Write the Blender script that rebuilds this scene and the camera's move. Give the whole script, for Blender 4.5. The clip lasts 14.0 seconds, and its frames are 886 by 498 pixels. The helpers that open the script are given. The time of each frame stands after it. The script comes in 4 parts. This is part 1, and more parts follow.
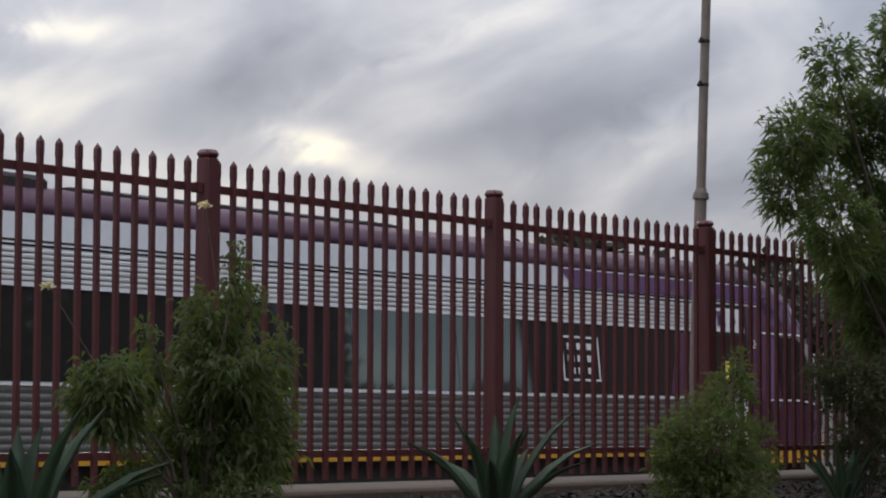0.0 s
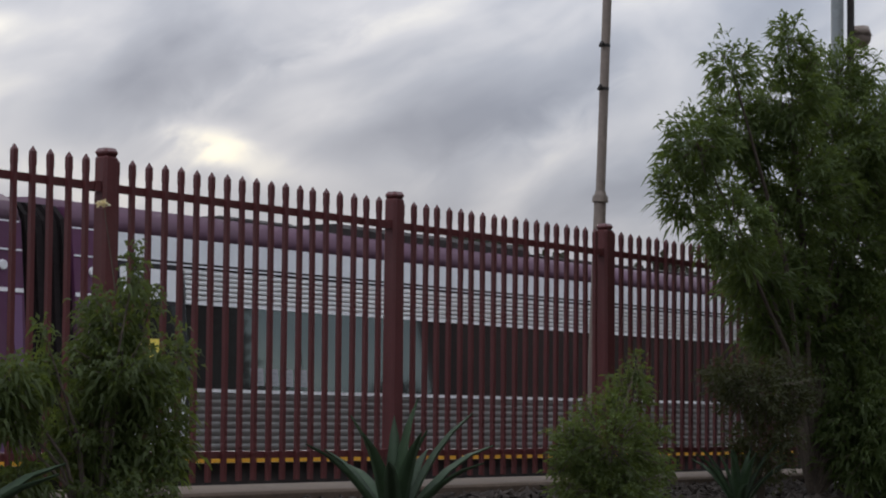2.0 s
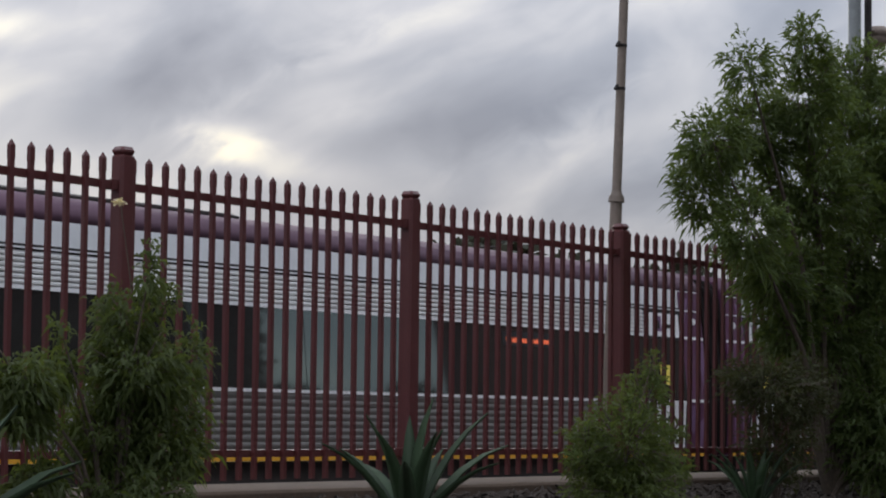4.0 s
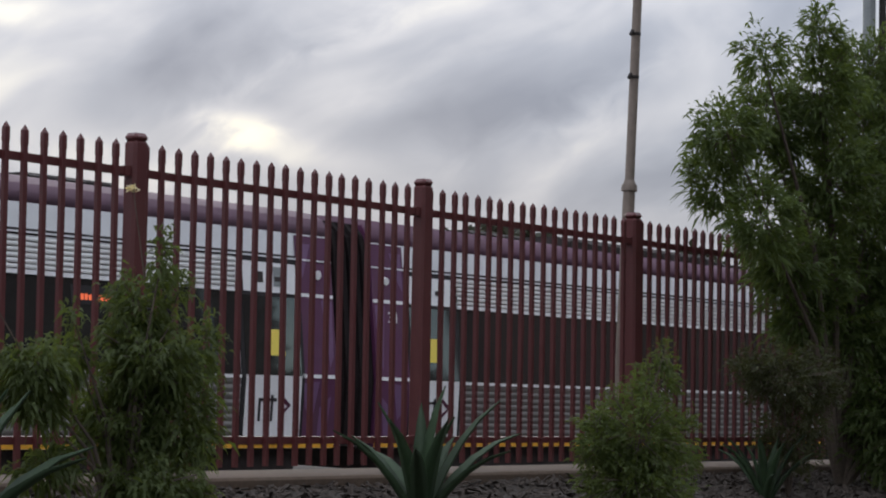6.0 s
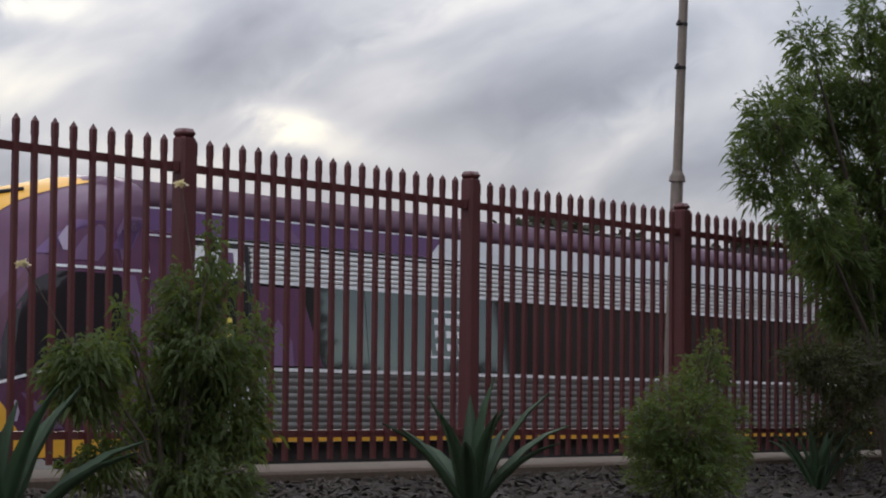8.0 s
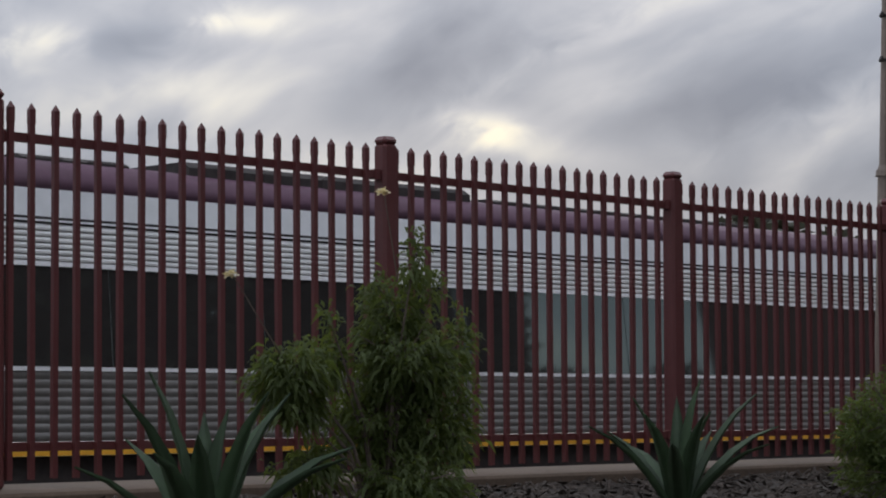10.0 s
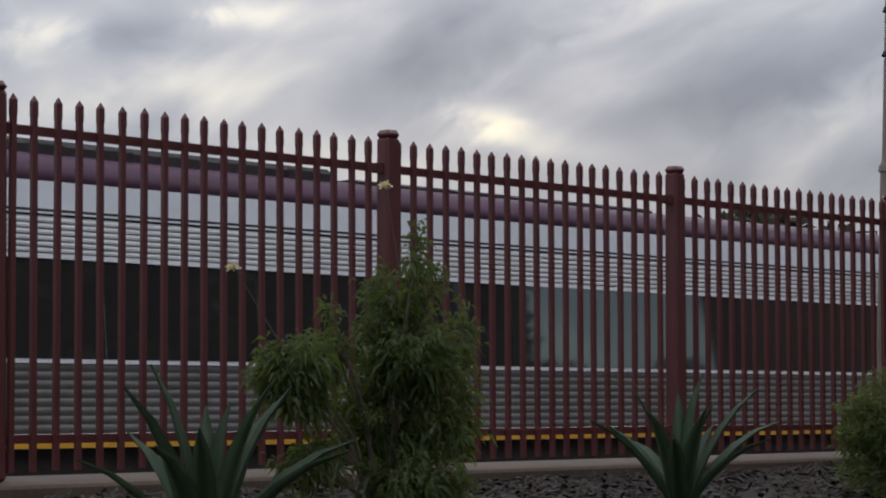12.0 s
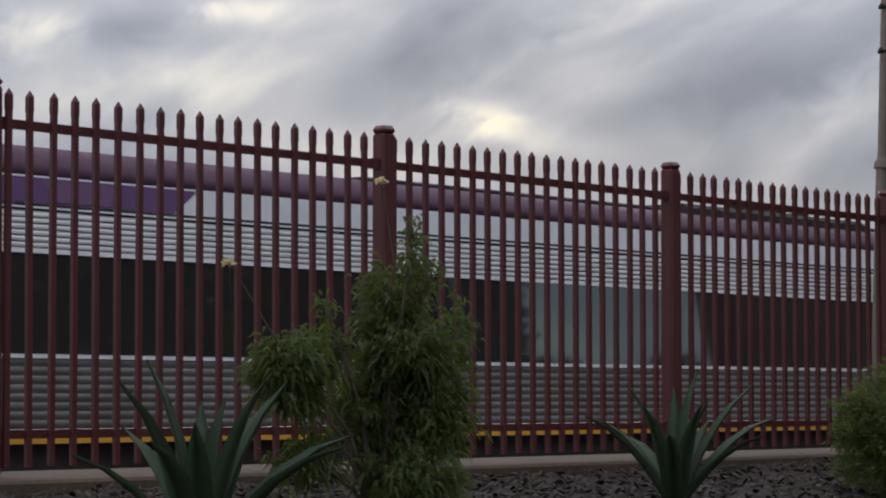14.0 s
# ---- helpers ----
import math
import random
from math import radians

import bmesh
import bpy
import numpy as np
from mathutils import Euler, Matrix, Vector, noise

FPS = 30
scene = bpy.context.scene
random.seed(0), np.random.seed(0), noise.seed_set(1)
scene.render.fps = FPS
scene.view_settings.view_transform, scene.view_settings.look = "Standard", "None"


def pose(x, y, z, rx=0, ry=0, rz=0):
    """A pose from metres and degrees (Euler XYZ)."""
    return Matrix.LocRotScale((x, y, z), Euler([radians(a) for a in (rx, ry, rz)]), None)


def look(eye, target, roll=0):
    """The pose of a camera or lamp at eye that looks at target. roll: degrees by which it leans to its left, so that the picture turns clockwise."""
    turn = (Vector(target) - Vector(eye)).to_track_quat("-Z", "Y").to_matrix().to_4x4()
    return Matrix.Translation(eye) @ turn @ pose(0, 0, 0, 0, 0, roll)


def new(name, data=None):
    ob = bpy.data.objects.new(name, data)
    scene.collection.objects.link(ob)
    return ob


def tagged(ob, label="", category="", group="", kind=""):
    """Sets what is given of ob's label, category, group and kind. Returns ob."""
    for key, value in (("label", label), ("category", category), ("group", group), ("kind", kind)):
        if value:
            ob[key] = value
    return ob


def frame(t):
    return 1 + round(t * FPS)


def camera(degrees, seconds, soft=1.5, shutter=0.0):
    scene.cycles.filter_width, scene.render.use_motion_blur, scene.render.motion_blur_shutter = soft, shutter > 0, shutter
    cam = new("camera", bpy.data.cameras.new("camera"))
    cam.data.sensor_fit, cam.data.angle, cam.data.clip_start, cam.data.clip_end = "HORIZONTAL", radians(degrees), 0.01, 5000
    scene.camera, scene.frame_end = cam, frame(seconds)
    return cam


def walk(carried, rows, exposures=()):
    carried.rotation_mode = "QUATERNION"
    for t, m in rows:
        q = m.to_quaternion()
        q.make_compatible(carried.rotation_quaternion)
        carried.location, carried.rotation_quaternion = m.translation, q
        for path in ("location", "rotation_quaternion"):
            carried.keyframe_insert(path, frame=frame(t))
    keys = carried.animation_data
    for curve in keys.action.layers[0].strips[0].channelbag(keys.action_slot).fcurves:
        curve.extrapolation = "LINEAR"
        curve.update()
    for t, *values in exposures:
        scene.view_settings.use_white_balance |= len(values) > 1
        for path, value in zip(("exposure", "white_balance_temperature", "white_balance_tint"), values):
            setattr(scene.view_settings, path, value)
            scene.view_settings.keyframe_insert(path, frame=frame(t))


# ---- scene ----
# Eye on the footpath of the street; the fence runs along x at y = 0 and falls gently with x.
FALL = -0.02823
EYE = (0.0, -7.92, 0.532)
cam = camera(26.24, 14.0, soft=2.0)


def aim(yaw, pitch, roll):
    a, b = radians(yaw), radians(pitch)
    d = Vector((math.sin(a) * math.cos(b), math.cos(a) * math.cos(b), math.sin(b)))
    return look(EYE, Vector(EYE) + d, roll)


AIMS = [
    (0.0, 47.76, 3.05, 0.23), (0.5, 49.14, 3.25, 0.44), (1.0, 50.46, 3.21, 0.45), (1.5, 50.84, 3.08, 0.40),
    (2.0, 50.77, 3.11, 0.47), (2.5, 50.68, 3.21, 0.49), (3.0, 50.47, 3.19, 0.57), (5.5, 50.13, 2.85, 0.88),
    (6.0, 49.92, 2.72, 0.99), (6.5, 49.68, 2.64, 0.94), (7.0, 49.51, 2.58, 1.00), (7.5, 49.34, 2.53, 0.82),
    (8.0, 48.48, 2.48, 0.59), (8.2, 47.29, 2.50, 0.40), (8.5, 44.97, 2.53, 0.10), (8.7, 43.64, 2.58, -0.08),
    (9.0, 42.67, 2.65, -0.36), (11.5, 42.26, 2.49, -0.37), (12.0, 42.32, 2.39, -0.21), (12.5, 42.44, 2.45, -0.40),
    (13.0, 42.57, 2.46, -0.40), (13.5, 42.47, 2.33, -0.15), (14.0, 42.45, 2.26, -0.13)]
walk(cam, [(t, aim(*a)) for t, *a in AIMS], exposures=[(0.0, 0.01), (3.0, 0.01), (5.5, 0.02), (6.0, 0.12), (8.0, 0.13), (8.5, 0.15), (9.0, -0.08), (11.5, -0.14), (12.5, -0.12), (13.5, -0.08), (14.0, -0.17)])


# ---- sky and light ----
def way(yaw, lift):
    a, b = radians(yaw), radians(lift)
    return (math.sin(a) * math.cos(b), math.cos(a) * math.cos(b), math.sin(b))


def sky():
    """Broken overcast in bearing and height (degrees): stretched cloud noise, soft dark masses, and thin bright places."""
    w = bpy.data.worlds.new("overcast_sky")
    scene.world = w
    w.use_nodes = True
    nt = w.node_tree
    nt.nodes.clear()
    N, L = nt.nodes.new, nt.links.new

    def math_node(op, a, b=None, c=None):
        n = N("ShaderNodeMath")
        n.operation = op
        for i, v in enumerate((a, b, c)):
            if v is None:
                continue
            if isinstance(v, (int, float)):
                n.inputs[i].default_value = v
            else:
                L(v, n.inputs[i])
        return n.outputs[0]

    out, bg = N("ShaderNodeOutputWorld"), N("ShaderNodeBackground")
    nish = N("ShaderNodeTexSky")
    nish.sky_type, nish.sun_disc = "NISHITA", False
    nish.sun_elevation, nish.sun_rotation = radians(14), radians(44)
    tc, sep = N("ShaderNodeTexCoord"), N("ShaderNodeSeparateXYZ")
    L(tc.outputs["Generated"], sep.inputs[0])
    x, y, z = sep.outputs
    u = math_node("MULTIPLY", math_node("ARCTAN2", x, y), 57.296)
    v = math_node("MULTIPLY", math_node("ARCSINE", z), 57.296)
    uv = N("ShaderNodeCombineXYZ")
    L(u, uv.inputs[0])
    L(v, uv.inputs[1])

    def cloud(scale, stretch, turn, detail, rough, warp, shift):
        mp = N("ShaderNodeMapping")
        mp.vector_type = "TEXTURE"
        mp.inputs["Rotation"].default_value = (0, 0, radians(turn))
        mp.inputs["Scale"].default_value = (stretch, 1, 1)
        mp.inputs["Location"].default_value = (shift, shift * 0.7, 0)
        L(uv.outputs[0], mp.inputs["Vector"])
        n = N("ShaderNodeTexNoise")
        for k, val in (("Scale", scale), ("Detail", detail), ("Roughness", rough), ("Distortion", warp)):
            n.inputs[k].default_value = val
        L(mp.outputs[0], n.inputs["Vector"])
        return n

    big, fine = cloud(0.30, 1.9, 22, 4, 0.42, 0.45, 3.0), cloud(0.8, 1.6, 26, 4, 0.5, 0.6, 11.0)
    tone = math_node("ADD", math_node("MULTIPLY", big.outputs["Fac"], 0.80), math_node("MULTIPLY_ADD", fine.outputs["Fac"], 0.20, 0.02))

    def lobe(cu, cv, ru, rv, turn, amount):
        """A soft elliptic patch, its edge drawn ragged by the cloud noise."""
        c, s = math.cos(radians(turn)), math.sin(radians(turn))
        du = math_node("ADD", math_node("SUBTRACT", u, cu), math_node("MULTIPLY_ADD", fine.outputs["Fac"], 3.0, -1.5))
        dv = math_node("ADD", math_node("SUBTRACT", v, cv), math_node("MULTIPLY_ADD", big.outputs["Fac"], 1.6, -0.8))
        p = math_node("DIVIDE", math_node("ADD", math_node("MULTIPLY", du, c), math_node("MULTIPLY", dv, s)), ru)
        q = math_node("DIVIDE", math_node("SUBTRACT", math_node("MULTIPLY", dv, c), math_node("MULTIPLY", du, s)), rv)
        r2 = math_node("ADD", math_node("MULTIPLY", p, p), math_node("MULTIPLY", q, q))
        return math_node("MULTIPLY", math_node("POWER", 2.718, math_node("MULTIPLY", r2, -1.0)), amount)

    for args in DARK_CLOUD:
        tone = math_node("SUBTRACT", tone, lobe(*args))
    for args in PALE_CLOUD:
        tone = math_node("ADD", tone, lobe(*args))
    ramp = N("ShaderNodeValToRGB")
    el = ramp.color_ramp.elements
    el[0].position, el[0].color = 0.22, (0.215, 0.245, 0.315, 1)
    el[1].position, el[1].color = 1.0, (1.0, 0.93, 0.76, 1)
    for pos, c in ((0.45, (0.335, 0.365, 0.435)), (0.62, (0.475, 0.492, 0.545)), (0.80, (0.70, 0.69, 0.67))):
        e = el.new(pos)
        e.color = (*c, 1)
    L(tone, ramp.inputs["Fac"])
    # an overcast sky grows brighter towards the zenith
    gain = math_node("MULTIPLY_ADD", math_node("MAXIMUM", z, 0.0), ZENITH, 1.0 - 0.12 * ZENITH)
    sc = N("ShaderNodeVectorMath")
    sc.operation = "SCALE"
    L(ramp.outputs["Color"], sc.inputs[0])
    L(gain, sc.inputs["Scale"])
    mix = N("ShaderNodeMix")
    mix.data_type, mix.blend_type = "RGBA", "ADD"
    mix.inputs["Factor"].default_value = 0.002
    L(sc.outputs[0], mix.inputs["A"])
    L(nish.outputs["Color"], mix.inputs["B"])
    L(mix.outputs["Result"], bg.inputs["Color"])
    bg.inputs["Strength"].default_value = 1.12
    L(bg.outputs["Background"], out.inputs["Surface"])


ZENITH = 2.2
# bearing, height, half-widths, turn (degrees), strength
DARK_CLOUD = [(33.0, 8.7, 2.6, 0.6, 5, 0.20), (42.2, 7.8, 3.2, 1.1, 20, 0.20), (52.8, 7.2, 4.2, 0.9, 18, 0.22), (39.2, 7.5, 2.0, 0.9, 12, 0.13), (48.0, 6.2, 2.0, 0.5, 15, 0.08), (57.0, 5.0, 3.0, 0.7, 5, 0.10)]
PALE_CLOUD = [(43.8, 6.15, 1.3, 0.5, -10, 0.42), (45.6, 5.5, 1.9, 0.6, -12, 0.22), (36.6, 9.4, 1.5, 0.5, 10, 0.33), (30.3, 8.7, 1.2, 0.7, 0, 0.35), (34.5, 7.4, 5.0, 0.9, 6, 0.20),
              (47.2, 8.7, 3.6, 0.6, 24, 0.14), (55.0, 6.4, 2.2, 0.6, 15, 0.12), (39.5, 5.2, 3.0, 0.9, -6, 0.14), (56.8, 8.3, 1.5, 0.7, 20, 0.10)]


sky()
sun = new("sun", bpy.data.lights.new("sun", "SUN"))
sun.data.energy, sun.data.angle, sun.data.color = 0.6, radians(25), (1.0, 0.95, 0.88)
sun.matrix_basis = look((0, 0, 0), tuple(-c for c in way(44, 16)))


# ---- materials ----
def paint(name, color, rough=0.5, metal=0.0, grain=40.0, vary=0.25, bump=0.05, ior=1.45, coat=0.0, dirt=0.0, random_piece=0.0):
    m = bpy.data.materials.new(name)
    m.use_nodes = True
    nt = m.node_tree
    N, L = nt.nodes.new, nt.links.new
    b = nt.nodes["Principled BSDF"]
    b.inputs["Roughness"].default_value, b.inputs["Metallic"].default_value = rough, metal
    b.inputs["IOR"].default_value, b.inputs["Coat Weight"].default_value = ior, coat
    tc = N("ShaderNodeTexCoord")
    n1, n2 = N("ShaderNodeTexNoise"), N("ShaderNodeTexNoise")
    n1.inputs["Scale"].default_value, n1.inputs["Detail"].default_value = grain, 4
    n2.inputs["Scale"].default_value, n2.inputs["Detail"].default_value = grain / 14, 3
    L(tc.outputs["Object"], n1.inputs["Vector"])
    L(tc.outputs["Object"], n2.inputs["Vector"])
    add = N("ShaderNodeMath")
    add.operation = "ADD"
    L(n1.outputs["Fac"], add.inputs[0])
    L(n2.outputs["Fac"], add.inputs[1])
    mr = N("ShaderNodeMapRange")
    mr.inputs["From Min"].default_value, mr.inputs["From Max"].default_value = 0.6, 1.4
    mr.inputs["To Min"].default_value, mr.inputs["To Max"].default_value = 1 - vary, 1 + vary
    L(add.outputs[0], mr.inputs["Value"])
    val = mr.outputs["Result"]
    if random_piece:
        oi, ge = N("ShaderNodeObjectInfo"), N("ShaderNodeNewGeometry")
        s = N("ShaderNodeMath")
        s.operation = "ADD"
        L(oi.outputs["Random"], s.inputs[0])
        L(ge.outputs["Random Per Island"], s.inputs[1])
        r2 = N("ShaderNodeMapRange")
        r2.inputs["From Max"].default_value = 2.0
        r2.inputs["To Min"].default_value, r2.inputs["To Max"].default_value = 1 - random_piece, 1 + random_piece
        L(s.outputs[0], r2.inputs["Value"])
        mm = N("ShaderNodeMath")
        mm.operation = "MULTIPLY"
        L(val, mm.inputs[0])
        L(r2.outputs["Result"], mm.inputs[1])
        val = mm.outputs[0]
    hsv = N("ShaderNodeVectorMath")
    hsv.operation = "SCALE"
    hsv.inputs[0].default_value = color
    L(val, hsv.inputs["Scale"])
    colour = hsv.outputs[0]
    if dirt:
        n3 = N("ShaderNodeTexNoise")
        n3.inputs["Scale"].default_value, n3.inputs["Detail"].default_value = 1.7, 6
        L(tc.outputs["Object"], n3.inputs["Vector"])
        r3 = N("ShaderNodeMapRange")
        r3.inputs["From Min"].default_value, r3.inputs["From Max"].default_value = 0.5, 0.75
        r3.inputs["To Max"].default_value = dirt
        L(n3.outputs["Fac"], r3.inputs["Value"])
        mx = N("ShaderNodeMix")
        mx.data_type = "RGBA"
        L(r3.outputs["Result"], mx.inputs["Factor"])
        L(colour, mx.inputs["A"])
        mx.inputs["B"].default_value = (0.09, 0.075, 0.06, 1)
        colour = mx.outputs["Result"]
    L(colour, b.inputs["Base Color"])
    if bump:
        bp = N("ShaderNodeBump")
        bp.inputs["Strength"].default_value, bp.inputs["Distance"].default_value = bump, 0.01
        L(n1.outputs["Fac"], bp.inputs["Height"])
        L(bp.outputs["Normal"], b.inputs["Normal"])
    return m


def leaf_paint(name, color, trans=0.35):
    m = paint(name, color, rough=0.65, grain=18, vary=0.25, bump=0, random_piece=0.45)
    nt = m.node_tree
    b, out = nt.nodes["Principled BSDF"], nt.nodes["Material Output"]
    tr = nt.nodes.new("ShaderNodeBsdfTranslucent")
    tr.inputs["Color"].default_value = (color[0] * 1.6, color[1] * 1.5, color[2] * 0.8, 1)
    mx = nt.nodes.new("ShaderNodeMixShader")
    mx.inputs[0].default_value = trans
    nt.links.new(b.outputs[0], mx.inputs[1])
    nt.links.new(tr.outputs[0], mx.inputs[2])
    nt.links.new(mx.outputs[0], out.inputs["Surface"])
    return m


def glow(name, color, power):
    m = paint(name, color, bump=0)
    b = m.node_tree.nodes["Principled BSDF"]
    b.inputs["Emission Color"].default_value, b.inputs["Emission Strength"].default_value = (*color, 1), power
    return m


FENCE = paint("oxide_red_powder_coat", (0.108, 0.0285, 0.0280), 0.45, grain=60, vary=0.18, dirt=0.25)
CONCRETE = paint("weathered_concrete", (0.104, 0.072, 0.050), 0.9, grain=30, vary=0.3, bump=0.4, dirt=0.5)
MULCH = paint("grey_bark_mulch", (0.046, 0.036, 0.029), 0.95, grain=45, vary=0.5, bump=0.8, random_piece=0.6)
SOIL = paint("dry_soil", (0.045, 0.037, 0.03), 0.95, grain=25, vary=0.5, bump=0.8)
BALLAST = paint("ballast_stone", (0.16, 0.145, 0.13), 0.95, grain=22, vary=0.6, bump=1.0)
POLE = paint("galvanised_pole", (0.25, 0.20, 0.165), 0.55, 0.2, grain=25, vary=0.2, dirt=0.3)
MAST = paint("grey_steel_mast", (0.28, 0.30, 0.30), 0.5, 0.3, grain=20, vary=0.2)
BELLOWS = paint("matt_black_bellows", (0.021, 0.017, 0.017), 0.95, grain=20, vary=0.3, ior=1.15)
DARK = paint("black_rubber", (0.019, 0.017, 0.018), 0.7, grain=30, vary=0.3)
UNDER = paint("grimy_underframe", (0.036, 0.030, 0.028), 0.85, grain=12, vary=0.5, bump=0.3)
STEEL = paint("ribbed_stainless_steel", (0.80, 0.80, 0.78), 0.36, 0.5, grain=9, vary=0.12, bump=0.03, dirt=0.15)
# Lower sides: the same ribbed steel in a darker, browner base colour.
LOWER_STEEL = paint("darker_ribbed_steel", (0.245, 0.235, 0.222), 0.48, 0.65, grain=9, vary=0.18, bump=0.03, dirt=0.35)
SILVER = paint("pale_silver_panel", (0.78, 0.79, 0.80), 0.35, 0.2, grain=6, vary=0.08, bump=0.02)
WHITE = paint("white_vinyl", (0.80, 0.80, 0.80), 0.4, grain=10, vary=0.06, bump=0.02)
PURPLE = paint("deep_purple_gloss", (0.100, 0.030, 0.076), 0.42, grain=6, vary=0.2, bump=0.02, dirt=0.25)
PLUM = paint("dark_plum_gloss", (0.085, 0.020, 0.048), 0.4, grain=6, vary=0.2, bump=0.02, dirt=0.2)
ROOFPAINT = paint("dusty_purple_roof", (0.108, 0.054, 0.082), 0.72, grain=7, vary=0.2, bump=0.05, dirt=0.2)
LILAC = paint("lilac_vinyl", (0.165, 0.088, 0.175), 0.4, grain=6, vary=0.1, bump=0.02)
VIOLET = paint("bright_violet_vinyl", (0.130, 0.062, 0.165), 0.4, grain=6, vary=0.12, bump=0.02)
PALE_LILAC = paint("pale_lilac_vinyl", (0.42, 0.34, 0.44), 0.4, grain=6, vary=0.1, bump=0.02)
# Teal header glass; the pale sky it mirrors is painted into the base colour.
PALE_GLASS = paint("sky_pale_header_glass", (0.36, 0.45, 0.47), 0.18, grain=5, vary=0.12, bump=0.0)
LABEL = paint("faded_label", (0.33, 0.33, 0.34), 0.5, grain=10, vary=0.1, bump=0.0)
YELLOW = paint("warning_yellow", (0.78, 0.40, 0.04), 0.45, grain=8, vary=0.12, bump=0.02)
PAPER = paint("yellow_notice", (0.85, 0.68, 0.12), 0.6, grain=10, vary=0.05, bump=0)
GLASS = paint("tinted_window_glass", (0.030, 0.027, 0.026), 0.04, grain=3, vary=0.1, bump=0, ior=2.1)
GLASS.node_tree.nodes["Principled BSDF"].inputs["Specular Tint"].default_value = (0.74, 0.96, 0.90, 1)
CABGLASS = paint("dark_cab_glass", (0.026, 0.021, 0.023), 0.06, grain=3, vary=0.1, bump=0, ior=1.4)
SCREEN = paint("windscreen_glass", (0.06, 0.08, 0.075), 0.05, grain=3, vary=0.1, bump=0, ior=2.9, coat=0.8)
RAILSTEEL = paint("rail_steel", (0.2, 0.14, 0.1), 0.4, 0.7, grain=30, vary=0.3)
BARK = paint("grey_brown_bark", (0.11, 0.085, 0.065), 0.9, grain=40, vary=0.4, bump=0.6)
ACACIA = leaf_paint("acacia_phyllode", (0.092, 0.132, 0.040), 0.42)
SHRUB = leaf_paint("shrub_leaf", (0.096, 0.130, 0.041), 0.5)
# Olive leaf, its colour taken darker to hold the shade under the tree.
SHADED_OLIVE = leaf_paint("shaded_olive_leaf", (0.055, 0.062, 0.024))
AGAVE = leaf_paint("agave_leaf", (0.032, 0.060, 0.025), 0.08)
AGAVE.node_tree.nodes["Principled BSDF"].inputs["Roughness"].default_value = 0.65
FARLEAF = leaf_paint("distant_foliage", (0.050, 0.052, 0.034), 0.1)
BRICK = paint("red_brick", (0.075, 0.027, 0.022), 0.85, grain=12, vary=0.3, bump=0.3)
AMBER = glow("amber_display_dots", (0.9, 0.16, 0.06), 0.5)
BLOSSOM = leaf_paint("pale_blossom", (0.62, 0.56, 0.42), 0.3)


# ---- mesh helpers ----
def part(name, bm, material, parent=None, label="", smooth=False):
    bmesh.ops.remove_doubles(bm, verts=bm.verts, dist=1e-5)
    me = bpy.data.meshes.new(name)
    bm.to_mesh(me)
    bm.free()
    me.materials.append(material)
    if smooth:
        me.polygons.foreach_set("use_smooth", [True] * len(me.polygons))
    ob = new(name, me)
    ob.parent = parent
    return tagged(ob, label)


def mesh_of(name, verts, faces, material, parent=None, label="", smooth=False):
    me = bpy.data.meshes.new(name)
    me.from_pydata([tuple(v) for v in verts], [], [tuple(f) for f in faces])
    me.materials.append(material)
    if smooth:
        me.polygons.foreach_set("use_smooth", [True] * len(me.polygons))
    ob = new(name, me)
    ob.parent = parent
    return tagged(ob, label)


def box(bm, x0, x1, y0, y1, z0, z1, bevel=0.0):
    m = Matrix.LocRotScale(((x0 + x1) / 2, (y0 + y1) / 2, (z0 + z1) / 2), None, (abs(x1 - x0), abs(y1 - y0), abs(z1 - z0)))
    r = bmesh.ops.create_cube(bm, size=1, matrix=m)
    if bevel:
        es = list({e for v in r["verts"] for e in v.link_edges})
        bmesh.ops.bevel(bm, geom=es, offset=bevel, segments=1, affect="EDGES")
    return bm


def boxed(*a, **k):
    return box(bmesh.new(), *a, **k)


def tube(bm, a, b, r0, r1=None, n=10):
    a, b = Vector(a), Vector(b)
    m = Matrix.Translation((a + b) / 2) @ (b - a).to_track_quat("Z", "Y").to_matrix().to_4x4()
    bmesh.ops.create_cone(bm, cap_ends=True, segments=n, radius1=r0, radius2=r0 if r1 is None else r1, depth=(b - a).length, matrix=m)
    return bm


def thing(name, label, category, m=None, group="", kind=""):
    ob = new(name)
    if m is not None:
        ob.matrix_basis = m
    return tagged(ob, label, category, group, kind)


def prism(bm, profile, x0, x1):
    """A closed (y, z) profile drawn out along x."""
    a = [bm.verts.new((x0, y, z)) for y, z in profile]
    b = [bm.verts.new((x1, y, z)) for y, z in profile]
    n = len(profile)
    for i in range(n):
        bm.faces.new((a[i], a[(i + 1) % n], b[(i + 1) % n], b[i]))
    bm.faces.new(a[::-1])
    bm.faces.new(b)
    bmesh.ops.recalc_face_normals(bm, faces=bm.faces)
    return bm


LEAN = 0.1375


def tuck(z):
    """How far a car's side stands in from its widest, at the waist: it leans in steadily above and a little below."""
    return LEAN * (z - 1.82) if z > 1.82 else 0.03 * (1.82 - z) / 0.87


def clip_at_waist(pts, upper):
    """The part of an outline above or below the waist line."""
    keep = (lambda z: z >= 1.82) if upper else (lambda z: z <= 1.82)
    r = []
    for (x0, z0), (x1, z1) in zip(pts, pts[1:] + pts[:1]):
        if keep(z0):
            r.append((x0, z0))
        if (z0 - 1.82) * (z1 - 1.82) < 0:
            k = (1.82 - z0) / (z1 - z0)
            r.append((x0 + (x1 - x0) * k, 1.82))
    return r


